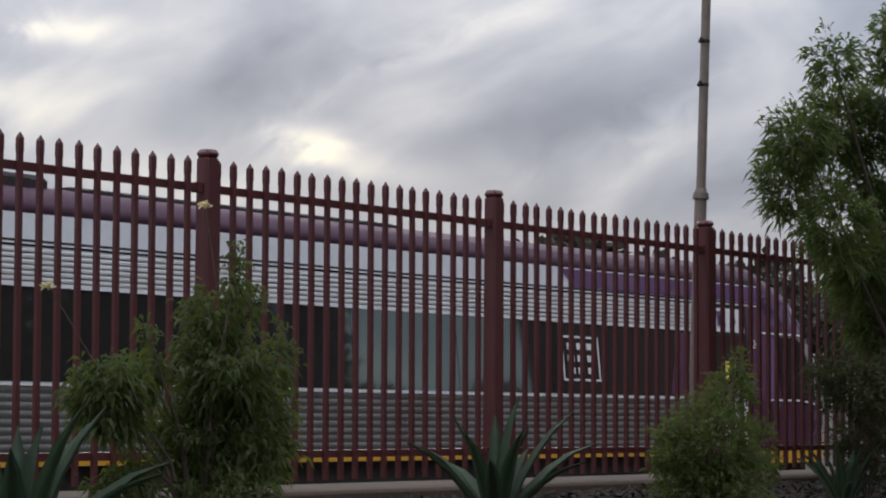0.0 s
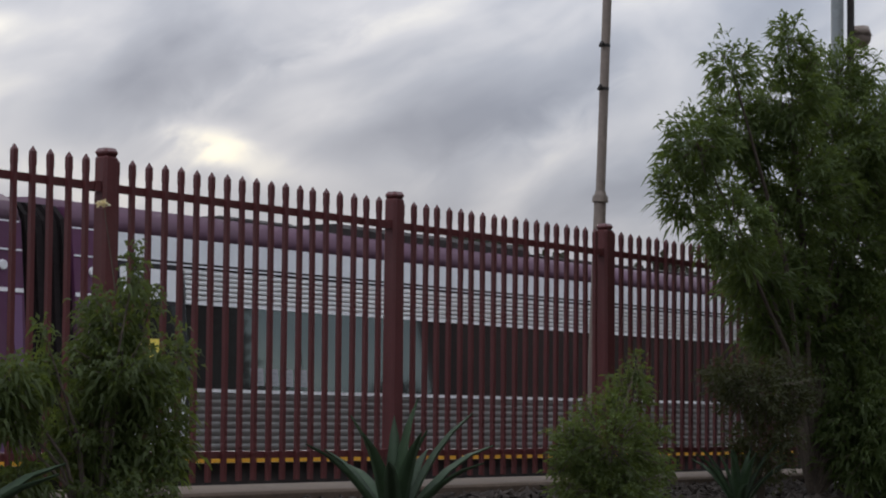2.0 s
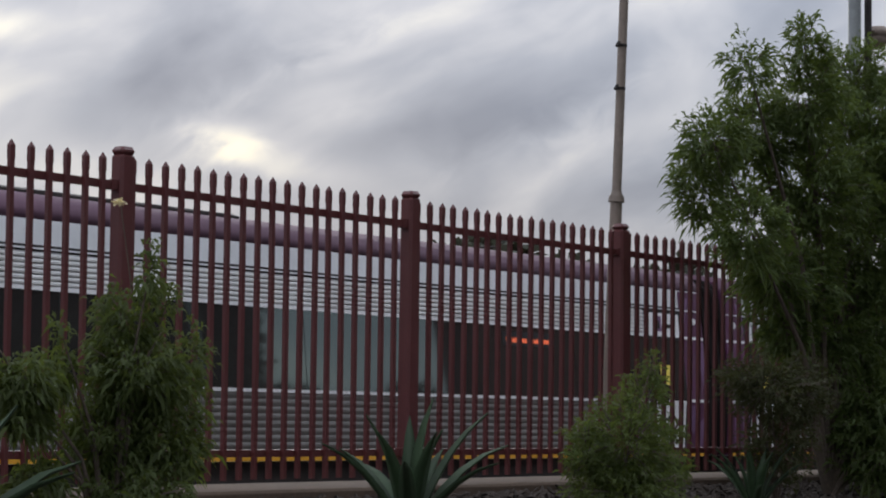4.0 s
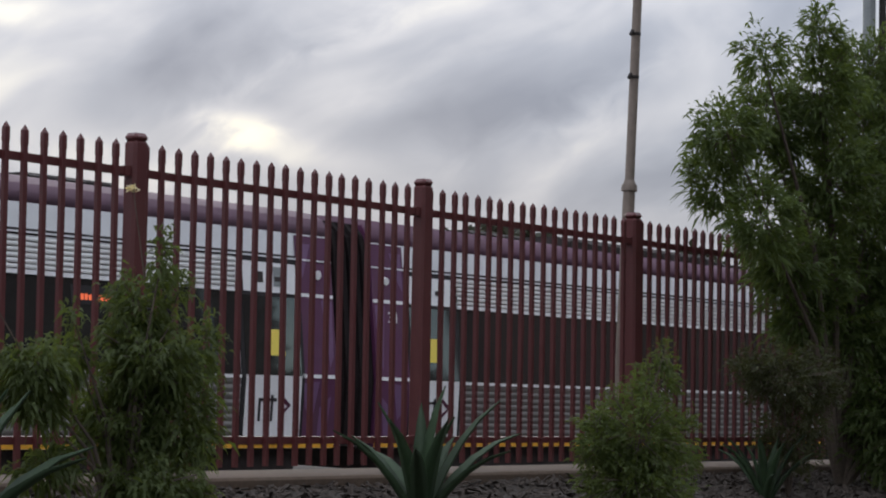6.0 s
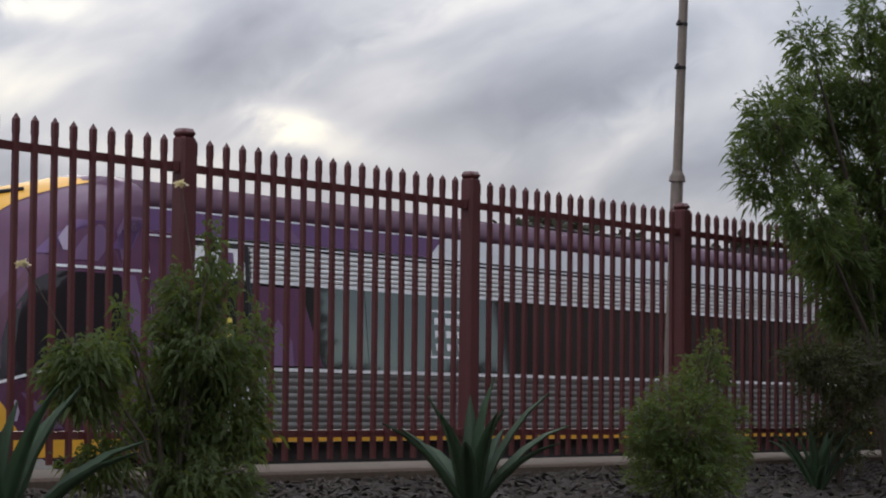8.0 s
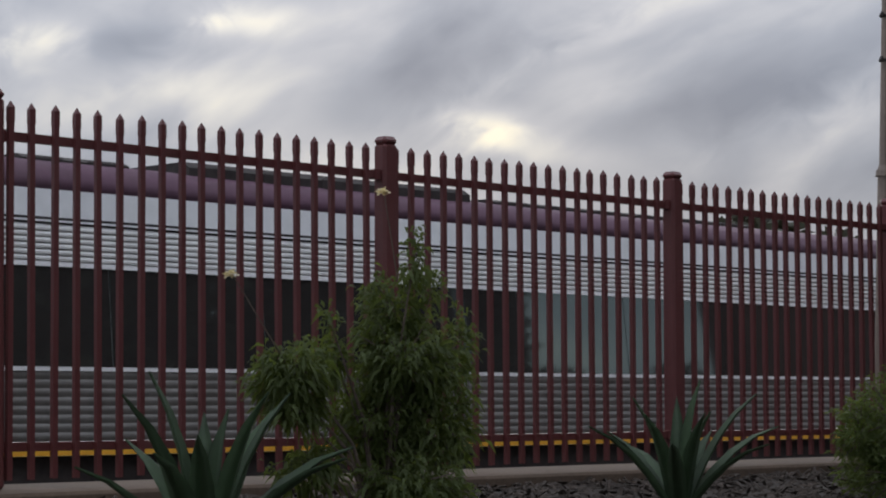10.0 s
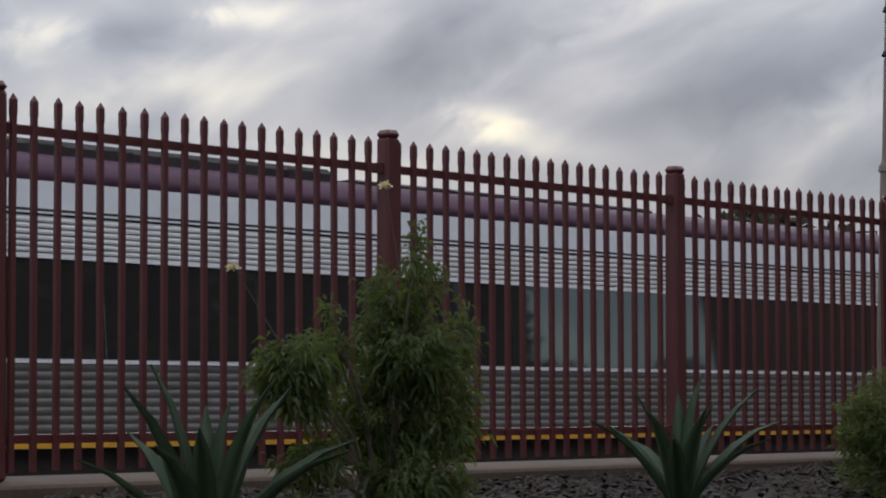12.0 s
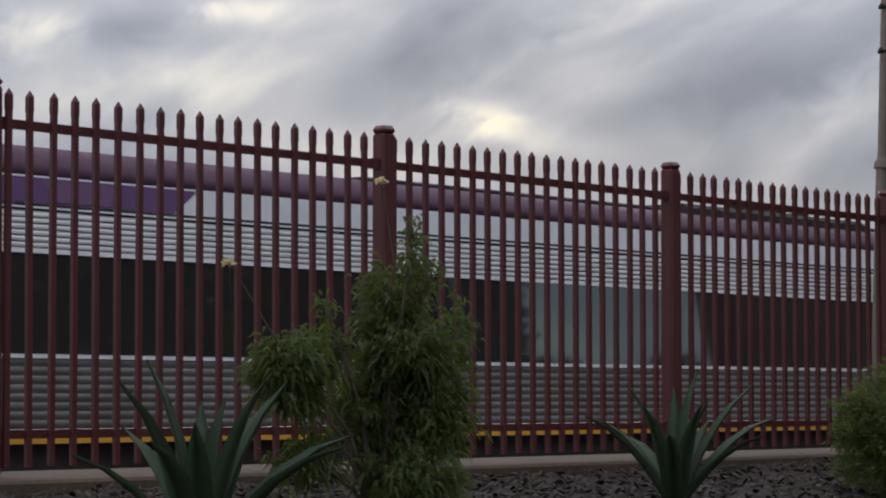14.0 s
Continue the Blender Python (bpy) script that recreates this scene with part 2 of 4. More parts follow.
def plate(bm, pts, y, thick=0.012):
    """A thin plate of outline (x, z) on a car's side at y, proud by thick towards the outside; it bends at the waist."""
    s = -1 if y < 0 else 1
    if min(z for x, z in pts) < 1.81 and max(z for x, z in pts) > 1.85:
        for upper in (False, True):
            plate(bm, clip_at_waist(pts, upper), y, thick)
        return bm
    a = [bm.verts.new((x, y + s * (thick - tuck(z)), z)) for x, z in pts]
    b = [bm.verts.new((x, y - s * tuck(z), z)) for x, z in pts]
    n = len(pts)
    bm.faces.new(a)
    for i in range(n):
        bm.faces.new((a[i], b[i], b[(i + 1) % n], a[(i + 1) % n]))
    bmesh.ops.recalc_face_normals(bm, faces=bm.faces)
    return bm


# ---- ground ----
def ground_level(x, y):
    """Ground height: footpath, planted bank, railway formation."""
    prof = [(-400, -1.25), (-9, -1.15), (-6.4, -1.08), (-5.6, -0.75), (-1.4, -0.19), (-0.32, -0.11), (0.36, -0.11), (1.5, -0.35), (5.5, -1.45), (6.6, -1.52), (14, -1.52), (16, -1.3), (900, 2.0)]
    ys, zs = [p[0] for p in prof], [p[1] for p in prof]
    return float(np.interp(y, ys, zs)) + FALL * max(-60.0, min(x, 120.0))


def sheet(name, xs, ys, material, lift=0.0, bumpy=0.0, label=""):
    vs, fs = [], []
    for i, x in enumerate(xs):
        for j, y in enumerate(ys):
            vs.append((x, y, ground_level(x, y) + lift + bumpy * noise.noise((x * 2.3, y * 2.3, 0.4)) ))
    k = len(ys)
    for i in range(len(xs) - 1):
        for j in range(k - 1):
            a = i * k + j
            fs.append((a, a + k, a + k + 1, a + 1))
    return tagged(mesh_of(name, vs, fs, material, None, label, smooth=True), kind="structure")


YS = [-400, -60, -20, -9, -6.4, -5.6, -4.5, -3.5, -2.6, -1.9, -1.4, -0.9, -0.32, 0.36, 1.5, 3, 5.5, 6.6, 10, 14, 16, 30, 120, 900]
sheet("ground", [-600, -200, -60] + [x * 2.0 for x in range(-10, 31)] + [80, 120, 300, 900], YS, SOIL, bumpy=0.02, label="dark dry soil of the planted bank and land beyond")


# ---- fence ----
PANEL, PITCH, POST1 = 2.4, 0.12103, 6.793
STRIP_Z = -0.045


def base(x):
    return FALL * x


def strip():
    vs, fs = [], []
    xs = [-26 + 2.4 * i for i in range(30)]
    prof = [(-0.30, -0.30), (-0.30, STRIP_Z - 0.015), (-0.285, STRIP_Z), (0.33, STRIP_Z), (0.345, STRIP_Z - 0.015), (0.345, -0.30)]
    for x in xs:
        for y, z in prof:
            vs.append((x, y + 0.004 * noise.noise((x, y, 3)), z + base(x)))
    k = len(prof)
    for i in range(len(xs) - 1):
        for j in range(k - 1):
            a = i * k + j
            fs.append((a, a + 1, a + k + 1, a + k))
    tagged(mesh_of("fence_footing", vs, fs, CONCRETE, None, "pale weathered concrete strip under the fence"), kind="structure")


strip()


def picket_mesh():
    bm = bmesh.new()
    w = 0.0135
    box(bm, -w, w, -w, w, 0.0, 1.66)
    # pressed spear head: flares, then comes to a point
    for z0, z1, a, b in ((1.66, 1.672, w, 0.0152), (1.672, 1.736, 0.0152, 0.0150), (1.736, 1.766, 0.0150, 0.0015)):
        bmesh.ops.create_cone(bm, cap_ends=True, segments=4, radius1=a * 1.414, radius2=b * 1.414, depth=z1 - z0,
                              matrix=Matrix.Translation((0, 0, (z0 + z1) / 2)) @ pose(0, 0, 0, 0, 0, 45))
    me = bpy.data.meshes.new("picket")
    bm.to_mesh(me)
    bm.free()
    me.materials.append(FENCE)
    return me


def post_mesh():
    bm = bmesh.new()
    box(bm, -0.05, 0.05, -0.05, 0.05, STRIP_Z, 1.775, bevel=0.016)
    box(bm, -0.052, 0.052, -0.052, 0.052, 1.765, 1.815, bevel=0.02)
    me = bpy.data.meshes.new("post")
    bm.to_mesh(me)
    bm.free()
    me.materials.append(FENCE)
    return me


def rail_mesh(h):
    bm = bmesh.new()
    vs = []
    for x in (0.05, PANEL - 0.05):
        vs += [bm.verts.new((x, y, z + FALL * x)) for y, z in ((-0.02, -h), (0.02, -h), (0.02, h), (-0.02, h))]
    for i in range(4):
        bm.faces.new((vs[i], vs[(i + 1) % 4], vs[4 + (i + 1) % 4], vs[4 + i]))
    bm.faces.new(vs[3::-1])
    bm.faces.new(vs[4:])
    bmesh.ops.recalc_face_normals(bm, faces=bm.faces)
    # brackets at both posts
    for x in (0.045, PANEL - 0.085):
        box(bm, x, x + 0.04, -0.026, 0.026, -h - 0.006 + FALL * x, h + 0.006 + FALL * x)
    me = bpy.data.meshes.new("rail")
    bm.to_mesh(me)
    bm.free()
    me.materials.append(FENCE)
    return me


def fence():
    pick, post, rail = picket_mesh(), post_mesh(), rail_mesh(0.021)
    for k in range(-5, 9):
        x0 = POST1 + k * PANEL
        f = thing("fence_panel", "dark red steel picket fence panel on concrete strip", "fence", pose(x0, 0, base(x0)), "fence panels")
        p = new("post", post)
        p.parent = f
        p.matrix_basis = pose(0, 0, 0, 0, random.uniform(-0.5, 0.5), 0)
        for z in (1.601, 0.150):
            r = new("rail", rail)
            r.parent = f
            r.matrix_basis = pose(0, 0.0, z)
        for i in range(19):
            x = {-1: 0.070, 0: 0.046}.get(k, 0.044) + i * PITCH
            q = new("picket", pick)
            q.parent = f
            q.matrix_basis = pose(x + random.uniform(-0.002, 0.002), -0.033, FALL * x + random.uniform(-0.003, 0.003), 0, random.uniform(-0.25, 0.25), 0)


fence()


# ---- train ----
RAIL_Z, TRACK_Y, TILT = -1.316, 10.03, 1.617
Z = dict(rib0=1.10, rib1=1.80, rib2=2.885, rib3=3.25)
HALF = 1.43
SHOULDER = HALF - tuck(3.62)
ROOF = [(SHOULDER * a, b) for a, b in ((-1.0, 3.62), (-0.975, 3.74), (-0.91, 3.84), (-0.73, 3.93), (-0.42, 3.99), (0, 4.01), (0.42, 3.99), (0.73, 3.93), (0.91, 3.84), (0.975, 3.74), (1.0, 3.62))]


def ribbed(z0, z1, n, x0, x1, side, bulge=False):
    """Corrugated side sheet: n flat ribs with recessed grooves, or n rounded swages."""
    prof = [(0.0, z0)]
    p = (z1 - z0) / n
    for i in range(n):
        z = z0 + i * p
        if bulge:
            prof += [(0.004 + 0.011 * math.sin(math.pi * (0.06 + 0.88 * q / 6)), z + (0.06 + 0.88 * q / 6) * p) for q in range(7)]
        else:
            prof += [(0.0, z + 0.14 * p), (0.034, z + 0.20 * p), (0.036, z + 0.55 * p), (0.034, z + 0.85 * p), (0.0, z + 0.91 * p)]
    prof.append((0.0, z1))
    bm = bmesh.new()
    vs = []
    for x in (x0, x1):
        vs.append([bm.verts.new((x, side * (HALF + d - tuck(z)), z)) for d, z in prof])
    for i in range(len(prof) - 1):
        bm.faces.new((vs[0][i], vs[1][i], vs[1][i + 1], vs[0][i + 1]))
    bmesh.ops.recalc_face_normals(bm, faces=bm.faces)
    if sum(f.normal.y for f in bm.faces) * side < 0:
        bmesh.ops.reverse_faces(bm, faces=bm.faces)
    return bm


def nose_depth(y, z):
    """How far the cab's skin lies behind its foremost point at half-width y and height z: rounded middle, then swept-back cheeks."""
    mid = float(np.interp(z, [1.42, 1.97, 2.51, 2.84, 3.13, 3.39, 3.55, 3.68, 3.80, 3.90, 4.01], [0.0, 0.02, 0.09, 0.20, 0.31, 0.50, 0.77, 1.10, 1.50, 1.95, 2.35]))
    turn = float(np.interp(z, [1.42, 2.5, 3.1, 3.5], [0.13, 0.24, 0.43, 0.42]))
    y = abs(y)
    d = mid + turn * min(1.0, y / 0.69) ** 2 + 0.88 * max(0.0, y - 0.69) + 3.0 * max(0.0, y - 1.33)
    return min(d, 2.42)


def roof_z(y):
    return float(np.interp(y, [a for a, b in ROOF], [b for a, b in ROOF]))


def nose_point(y, s, front, lift=0.0):
    """Point of the cab's skin; y runs to HALF at the widest, s from foot to roof."""
    z = 0.80 + s * (roof_z(y * SHOULDER / HALF) - 0.80)
    return (front + 0.12 - nose_depth(y, z) + lift, y * (1 - tuck(z) / HALF), z + lift * 0.5)


def cheek_point(d, z, side, front, lift=0.01):
    """Point of the cab's side skin at a distance d behind the front, pushed out by lift."""
    lo, hi = 0.3, HALF
    for _ in range(24):
        m = (lo + hi) / 2
        lo, hi = (m, hi) if nose_depth(m, z) - 0.12 < d else (lo, m)
    on_cheek = hi < HALF - 0.02
    return (front - d + (lift * 0.7 if on_cheek else 0.0), side * (hi * (1 - tuck(z) / HALF) + lift * (0.8 if on_cheek else 1.0)), z)


def cheek_patch(name, rows, side, front, material, parent, label="", lift=0.01, n=12):
    """A film or pane on the cab's side. rows: (height, nearest, farthest distance behind the front)."""
    vs = [cheek_point(a + (b - a) * i / n, z, side, front, lift) for z, a, b in rows for i in range(n + 1)]
    k = n + 1
    fs = [(j * k + i, j * k + i + 1, (j + 1) * k + i + 1, (j + 1) * k + i) for j in range(len(rows) - 1) for i in range(n)]
    return mesh_of(name, vs, fs, material, parent, label, smooth=True)


def nose_patch(name, ys, s0, s1, n, front, material, parent, lift=0.012, label="", w0=1.0, w1=1.0):
    vs, fs = [], []
    for j in range(n + 1):
        s = s0 + (s1 - s0) * j / n
        w = w0 + (w1 - w0) * j / n
        vs += [nose_point(y * w, s, front, lift) for y in ys]
    k = len(ys)
    for j in range(n):
        for i in range(k - 1):
            a = j * k + i
            fs.append((a, a + 1, a + k + 1, a + k))
    return mesh_of(name, vs, fs, material, parent, label, smooth=True)


def spread(a, b, n):
    return [a + (b - a) * i / n for i in range(n + 1)]


def lettering(name, text, size, m, material, parent):
    cu = bpy.data.curves.new(name, "FONT")
    cu.body, cu.size, cu.extrude, cu.align_x = text, size, 0.002, "CENTER"
    tmp = bpy.data.objects.new(name, cu)
    me = bpy.data.meshes.new_from_object(tmp)
    bpy.data.objects.remove(tmp)
    me.materials.clear()
    me.materials.append(material)
    ob = new(name, me)
    ob.parent = parent
    ob.matrix_basis = m
    return ob


def side_turn(x, y, z):
    """Pose of writing on a car's side at y, upright and readable from outside."""
    s = -1 if y < 0 else 1
    return pose(x, y - s * tuck(z), z, 90 - math.degrees(math.atan(LEAN)), 0, 0 if y < 0 else 180)


def bogie(car, x):
    bm = bmesh.new()
    for y in (-1.0, 1.0):
        box(bm, x - 1.6, x + 1.6, y - 0.08, y + 0.08, 0.45, 0.68, 0.03)
        for dx in (-1.2, 1.2):
            box(bm, x + dx - 0.18, x + dx + 0.18, y - 0.13, y + 0.13, 0.32, 0.62, 0.03)
        tube(bm, (x, y, 0.62), (x, y, 0.95), 0.22, 0.22, 12)
    box(bm, x - 0.3, x + 0.3, -1.0, 1.0, 0.5, 0.8, 0.03)
    b = part("bogie", bm, UNDER, car)
    sets = []
    for dx in (-1.2, 1.2):
        w = bmesh.new()
        tube(w, (0, -0.95, 0), (0, 0.95, 0), 0.08, n=10)
        for y in (-0.80, 0.80):
            tube(w, (0, y - 0.065, 0), (0, y + 0.065, 0), 0.42, n=24)
            tube(w, (0, y - 0.075, 0), (0, y + 0.075, 0), 0.20, n=8)
        ws = part("wheelset", w, RAILSTEEL, b)
        ws.matrix_basis = pose(x + dx, 0, 0.42)
        sets.append((ws, x + dx))
    return sets


def door(car, x, side, dress, notice=True, tinted=False):
    """Plug door, 0.95 wide: white lower panel, dark glass, pale header with a sticker."""
    y = side * (HALF + 0.004)
    w = 0.475
    d = part("door", plate(bmesh.new(), [(x - w, 1.03), (x + w, 1.03), (x + w, 1.838), (x - w, 1.838)], y, 0.03), WHITE, car, "white lower door leaf with a dark emblem")
    part("door_window", plate(bmesh.new(), [(x - w, 1.842), (x + w, 1.842), (x + w, 2.80), (x - w, 2.80)], y, 0.026), GLASS, d)
    part("header", plate(bmesh.new(), [(x - w + 0.02, 2.85), (x + w - 0.02, 2.85), (x + w - 0.02, 3.22), (x - w + 0.02, 3.22)], y, 0.026), PALE_GLASS if tinted else WHITE, d)
    part("seal", plate(bmesh.new(), [(x - w - 0.06, 0.99), (x + w + 0.06, 0.99), (x + w + 0.06, 3.31), (x - w - 0.06, 3.31)], y, 0.018), DARK, d)
    s = 1 if side < 0 else -1
    if notice:
        bm = bmesh.new()
        plate(bm, [(x - 0.2, 2.08), (x + 0.1, 2.08), (x + 0.1, 2.40), (x - 0.2, 2.40)], y + side * 0.028, 0.004)
        part("notice", bm, PAPER, d, "yellow safety notice")
    # dark emblem: hook, upright and chevron
    bm = bmesh.new()
    yy = y + side * 0.031
    for p in ([(-0.26, 1.28), (-0.22, 1.28), (-0.22, 1.56), (-0.26, 1.56)], [(-0.22, 1.52), (-0.10, 1.52), (-0.10, 1.56), (-0.22, 1.56)],
              [(-0.05, 1.28), (-0.01, 1.28), (-0.01, 1.60), (-0.05, 1.60)], [(-0.09, 1.52), (0.05, 1.52), (0.05, 1.56), (-0.09, 1.56)]):
        plate(bm, [(x + s * a, b) for a, b in p], yy, 0.003)
    part("emblem", bm, DARK, d)
    bm = bmesh.new()
    for p in ([(0.10, 1.56), (0.14, 1.60), (0.30, 1.48), (0.24, 1.46)], [(0.10, 1.38), (0.24, 1.46), (0.30, 1.48), (0.14, 1.34)]):
        plate(bm, [(x + s * a, b) for a, b in p], yy, 0.003)
    part("chevron", bm, PLUM, d)
    if tinted:
        # a line of unreadable words
        for a, b in ((-0.32, -0.14), (-0.10, 0.02), (0.06, 0.28)):
            part("wording", plate(bmesh.new(), [(x + s * a, 3.00), (x + s * b, 3.00), (x + s * b, 3.07), (x + s * a, 3.07)], y + side * 0.028, 0.003), WHITE, d)
        return
    bm = bmesh.new()
    plate(bm, [(x - 0.28, 2.93), (x - 0.06, 2.93), (x - 0.06, 3.17), (x - 0.28, 3.17)], y + side * 0.028, 0.003)
    part("sticker", bm, LILAC if dress else MAST, d)
    for a, b, c, e in ((0.08, 0.22, 2.99, 3.05), (-0.23, -0.12, 2.97, 3.10)):
        part("pictogram", plate(bmesh.new(), [(x + s * a, c), (x + s * b, c), (x + s * b, e), (x + s * a, e)], y + side * 0.032, 0.002), UNDER, d)


def purple_end(car, x, side, flip, number):
    """Purple graphic at a car end with gangway: panel, pale chevrons, short white dashes."""
    y = side * (HALF + 0.006)
    w = 0.317
    p = part("end_panel", plate(bmesh.new(), [(x - w, 1.0), (x + w, 1.0), (x + w, 3.60), (x - w, 3.60)], y, 0.012), PURPLE, car, "purple end panel with lilac shapes")
    yy = y + side * 0.013
    bm = bmesh.new()
    f = flip
    for q in ([(-0.28, 3.50), (-0.05, 3.50), (-0.20, 3.10), (-0.28, 3.0)], [(0.10, 2.80), (0.29, 2.80), (0.27, 2.10), (0.20, 1.95)],
              [(-0.28, 1.75), (0.0, 1.78), (-0.1, 1.30), (-0.24, 1.45)], [(0.02, 1.45), (0.22, 1.6), (0.16, 1.1), (0.0, 1.1)]):
        plate(bm, [(x + f * a, b) for a, b in q], yy, 0.003)
    part("graphic", bm, LILAC, p)
    for zz in (1.82, 2.83):
        part("pale_line", plate(bmesh.new(), [(x - w, zz), (x + w, zz), (x + w, zz + 0.045), (x - w, zz + 0.045)], yy, 0.003), WHITE, p)
    bm = bmesh.new()
    bmesh.ops.create_cone(bm, cap_ends=True, segments=16, radius1=0.06, radius2=0.05, depth=0.03, matrix=Matrix.Translation((x + f * 0.05, yy + side * (0.01 - tuck(3.12)), 3.12)) @ pose(0, 0, 0, 90, 0, 0))
    part("marker_lamp", bm, WHITE, p)
    if number:
        lettering("fleet_number", number, 0.20, side_turn(x + 0.05, yy + side * 0.004, 2.58), WHITE, p)


def car_body(car, x0, x1, doors, walls):
    """Shell, roof, ribbed sheets, window panes and stripes between x0 and x1. doors: their middles; walls: the ends that close with a purple wall."""
    for x in walls:
        u = x + (0.01 if x > 0 else -0.01)
        w, v = HALF + 0.014, SHOULDER + 0.014
        part("end_wall", prism(bmesh.new(), [(0.03 - w, 0.96), (-w, 1.82), (-v, 3.62), (-v + 0.14, 3.85), (v - 0.14, 3.85), (v, 3.62), (w, 1.82), (w - 0.03, 0.96)], min(x, u), max(x, u)), PURPLE, car)
    bm = bmesh.new()
    prism(bm, [(tuck(0.95) - HALF, 0.95), (-HALF, 1.82), (-SHOULDER, 3.62), (SHOULDER, 3.62), (HALF, 1.82), (HALF - tuck(0.95), 0.95)], x0, x1)
    part("body", bm, SILVER, car)
    bm = bmesh.new()
    prism(bm, ROOF, x0, x1)
    part("roof", bm, ROOFPAINT, car, "dusty purple curved roof", smooth=True)
    bm = bmesh.new()
    box(bm, x0 + 0.5, x1 - 0.5, -1.25, 1.25, 0.62, 0.949, 0.03)
    for i, (a, b) in enumerate(((0.22, 0.30), (0.33, 0.42), (0.45, 0.60), (0.63, 0.74))):
        part("equipment_box", boxed(x0 + (x1 - x0) * a, x0 + (x1 - x0) * b, -1.3, 1.3, 0.28 + 0.04 * (i % 2), 0.615, bevel=0.04), UNDER, car)
    part("underframe", bm, UNDER, car, "dark grimy underframe")
    edges = sorted(doors)
    spans, a = [], x0
    for d in edges:
        spans.append((a, d - 0.55))
        a = d + 0.55
    spans.append((a, x1))
    for side in (-1, 1):
        y = side * HALF
        for a, b in spans:
            if b - a < 1.4:
                continue
            part("lower_ribbed_sheet", ribbed(Z["rib0"], Z["rib1"], 8, a, b, side, True), LOWER_STEEL, car, "ribbed stainless steel lower side")
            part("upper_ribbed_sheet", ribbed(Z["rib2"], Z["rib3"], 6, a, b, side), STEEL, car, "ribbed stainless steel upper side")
            part("sill_trim", plate(bmesh.new(), [(a, 1.795), (b, 1.795), (b, 1.834), (a, 1.834)], y, 0.03), WHITE, car)
            part("head_trim", plate(bmesh.new(), [(a, 2.835), (b, 2.835), (b, 2.882), (a, 2.882)], y, 0.03), WHITE, car)
            n = max(1, round((b - a) / 1.95))
            for i in range(n):
                u, v = a + (b - a) * i / n + 0.006, a + (b - a) * (i + 1) / n - 0.006
                part("window_pane", plate(bmesh.new(), [(u, 1.838), (v, 1.838), (v, 2.831), (u, 2.831)], y, 0.016), GLASS, car)
        part("yellow_stripe", plate(bmesh.new(), [(x0, 0.955), (x1, 0.955), (x1, 1.035), (x0, 1.035)], y, 0.022), YELLOW, car)
        part("skirt_line", plate(bmesh.new(), [(x0, 1.04), (x1, 1.04), (x1, 1.095), (x0, 1.095)], y, 0.01), UNDER, car)
        part("cantrail_gutter", plate(bmesh.new(), [(x0, 3.262), (x1, 3.262), (x1, 3.335), (x0, 3.335)], y, 0.008), DARK, car)
        part("gutter_lip", plate(bmesh.new(), [(x0, 3.285), (x1, 3.285), (x1, 3.305), (x0, 3.305)], y, 0.03), SILVER, car)


ROOF_GEAR = [("air_unit", -7.6, -3.4, 0.10, 0.85), ("exhaust_box", -9.5, -8.2, 0.05, 0.6), ("cable_tray", -2.9, 2.3, 0.03, 0.72)]


def roof_gear(car, items):
    for name, a, b, h, w in items:
        bm = prism(bmesh.new(), [(-w, 3.86), (-w, 3.97 + h * 0.5), (-w + 0.12, 3.99 + h), (w - 0.12, 3.99 + h), (w, 3.97 + h * 0.5), (w, 3.86)], a, b)
        unit = part(name, bm, UNDER, car, "dark rooftop equipment box")
        n = max(2, int((b - a) / 0.8))
        for i in range(n):
            u = a + (b - a) * (i + 0.2) / n
            part("cover", boxed(u, u + (b - a) / n * 0.55, -w - 0.03, w + 0.03, 3.88, 3.985 + h * 0.6, bevel=0.02), UNDER, unit)


def roof_aerial(car, x):
    bm = bmesh.new()
    for y in (-0.25, 0.25):
        tube(bm, (x, y, 3.96), (x, y, 4.08), 0.015, n=6)
    tube(bm, (x, -0.25, 4.08), (x, 0.25, 4.08), 0.015, n=6)
    part("roof_aerial", bm, UNDER, car)


def gangway(car, x):
    """Half of the black concertina between two cars: hoops that stand proud of one another."""
    bm = bmesh.new()
    for i in range(5):
        u = x - 0.175 + i * 0.070
        w, h = (HALF - 0.01, 3.90) if i % 2 else (HALF - 0.05, 3.86)
        lean = LEAN * 1.5
        prism(bm, [(-w + 0.03, 1.0), (-w, 1.8), (-w + lean, h - 0.42), (-w + lean + 0.06, h - 0.2), (-w + lean + 0.22, h - 0.05), (-0.6, h), (0.6, h), (w - lean - 0.22, h - 0.05), (w - lean - 0.06, h - 0.2), (w - lean, h - 0.42), (w, 1.8), (w - 0.03, 1.0)], u, u + 0.068)
    part("gangway_bellows", bm, BELLOWS, car, "black rubber concertina gangway")


ALL_WHEELS = []


def mid_car(numbers, notice):
    L = 12.68
    car = thing("train_carriage", "silver ribbed middle rail carriage with purple ends", "train", group="coupled train")
    dx = L - 1.50
    car_body(car, -L + 0.33, L - 0.33, [-dx, dx], [-L + 0.33, L - 0.33])
    for s in (-1, 1):
        for side in (-1, 1):
            door(car, s * dx, side, s > 0, notice)
            purple_end(car, s * (L - 0.645), side, s, numbers if s < 0 else "")
        gangway(car, s * (L - 0.148))
        ALL_WHEELS.extend(bogie(car, s * 8.4))
    roof_gear(car, ROOF_GEAR)
    roof_aerial(car, 8.2)
    return car


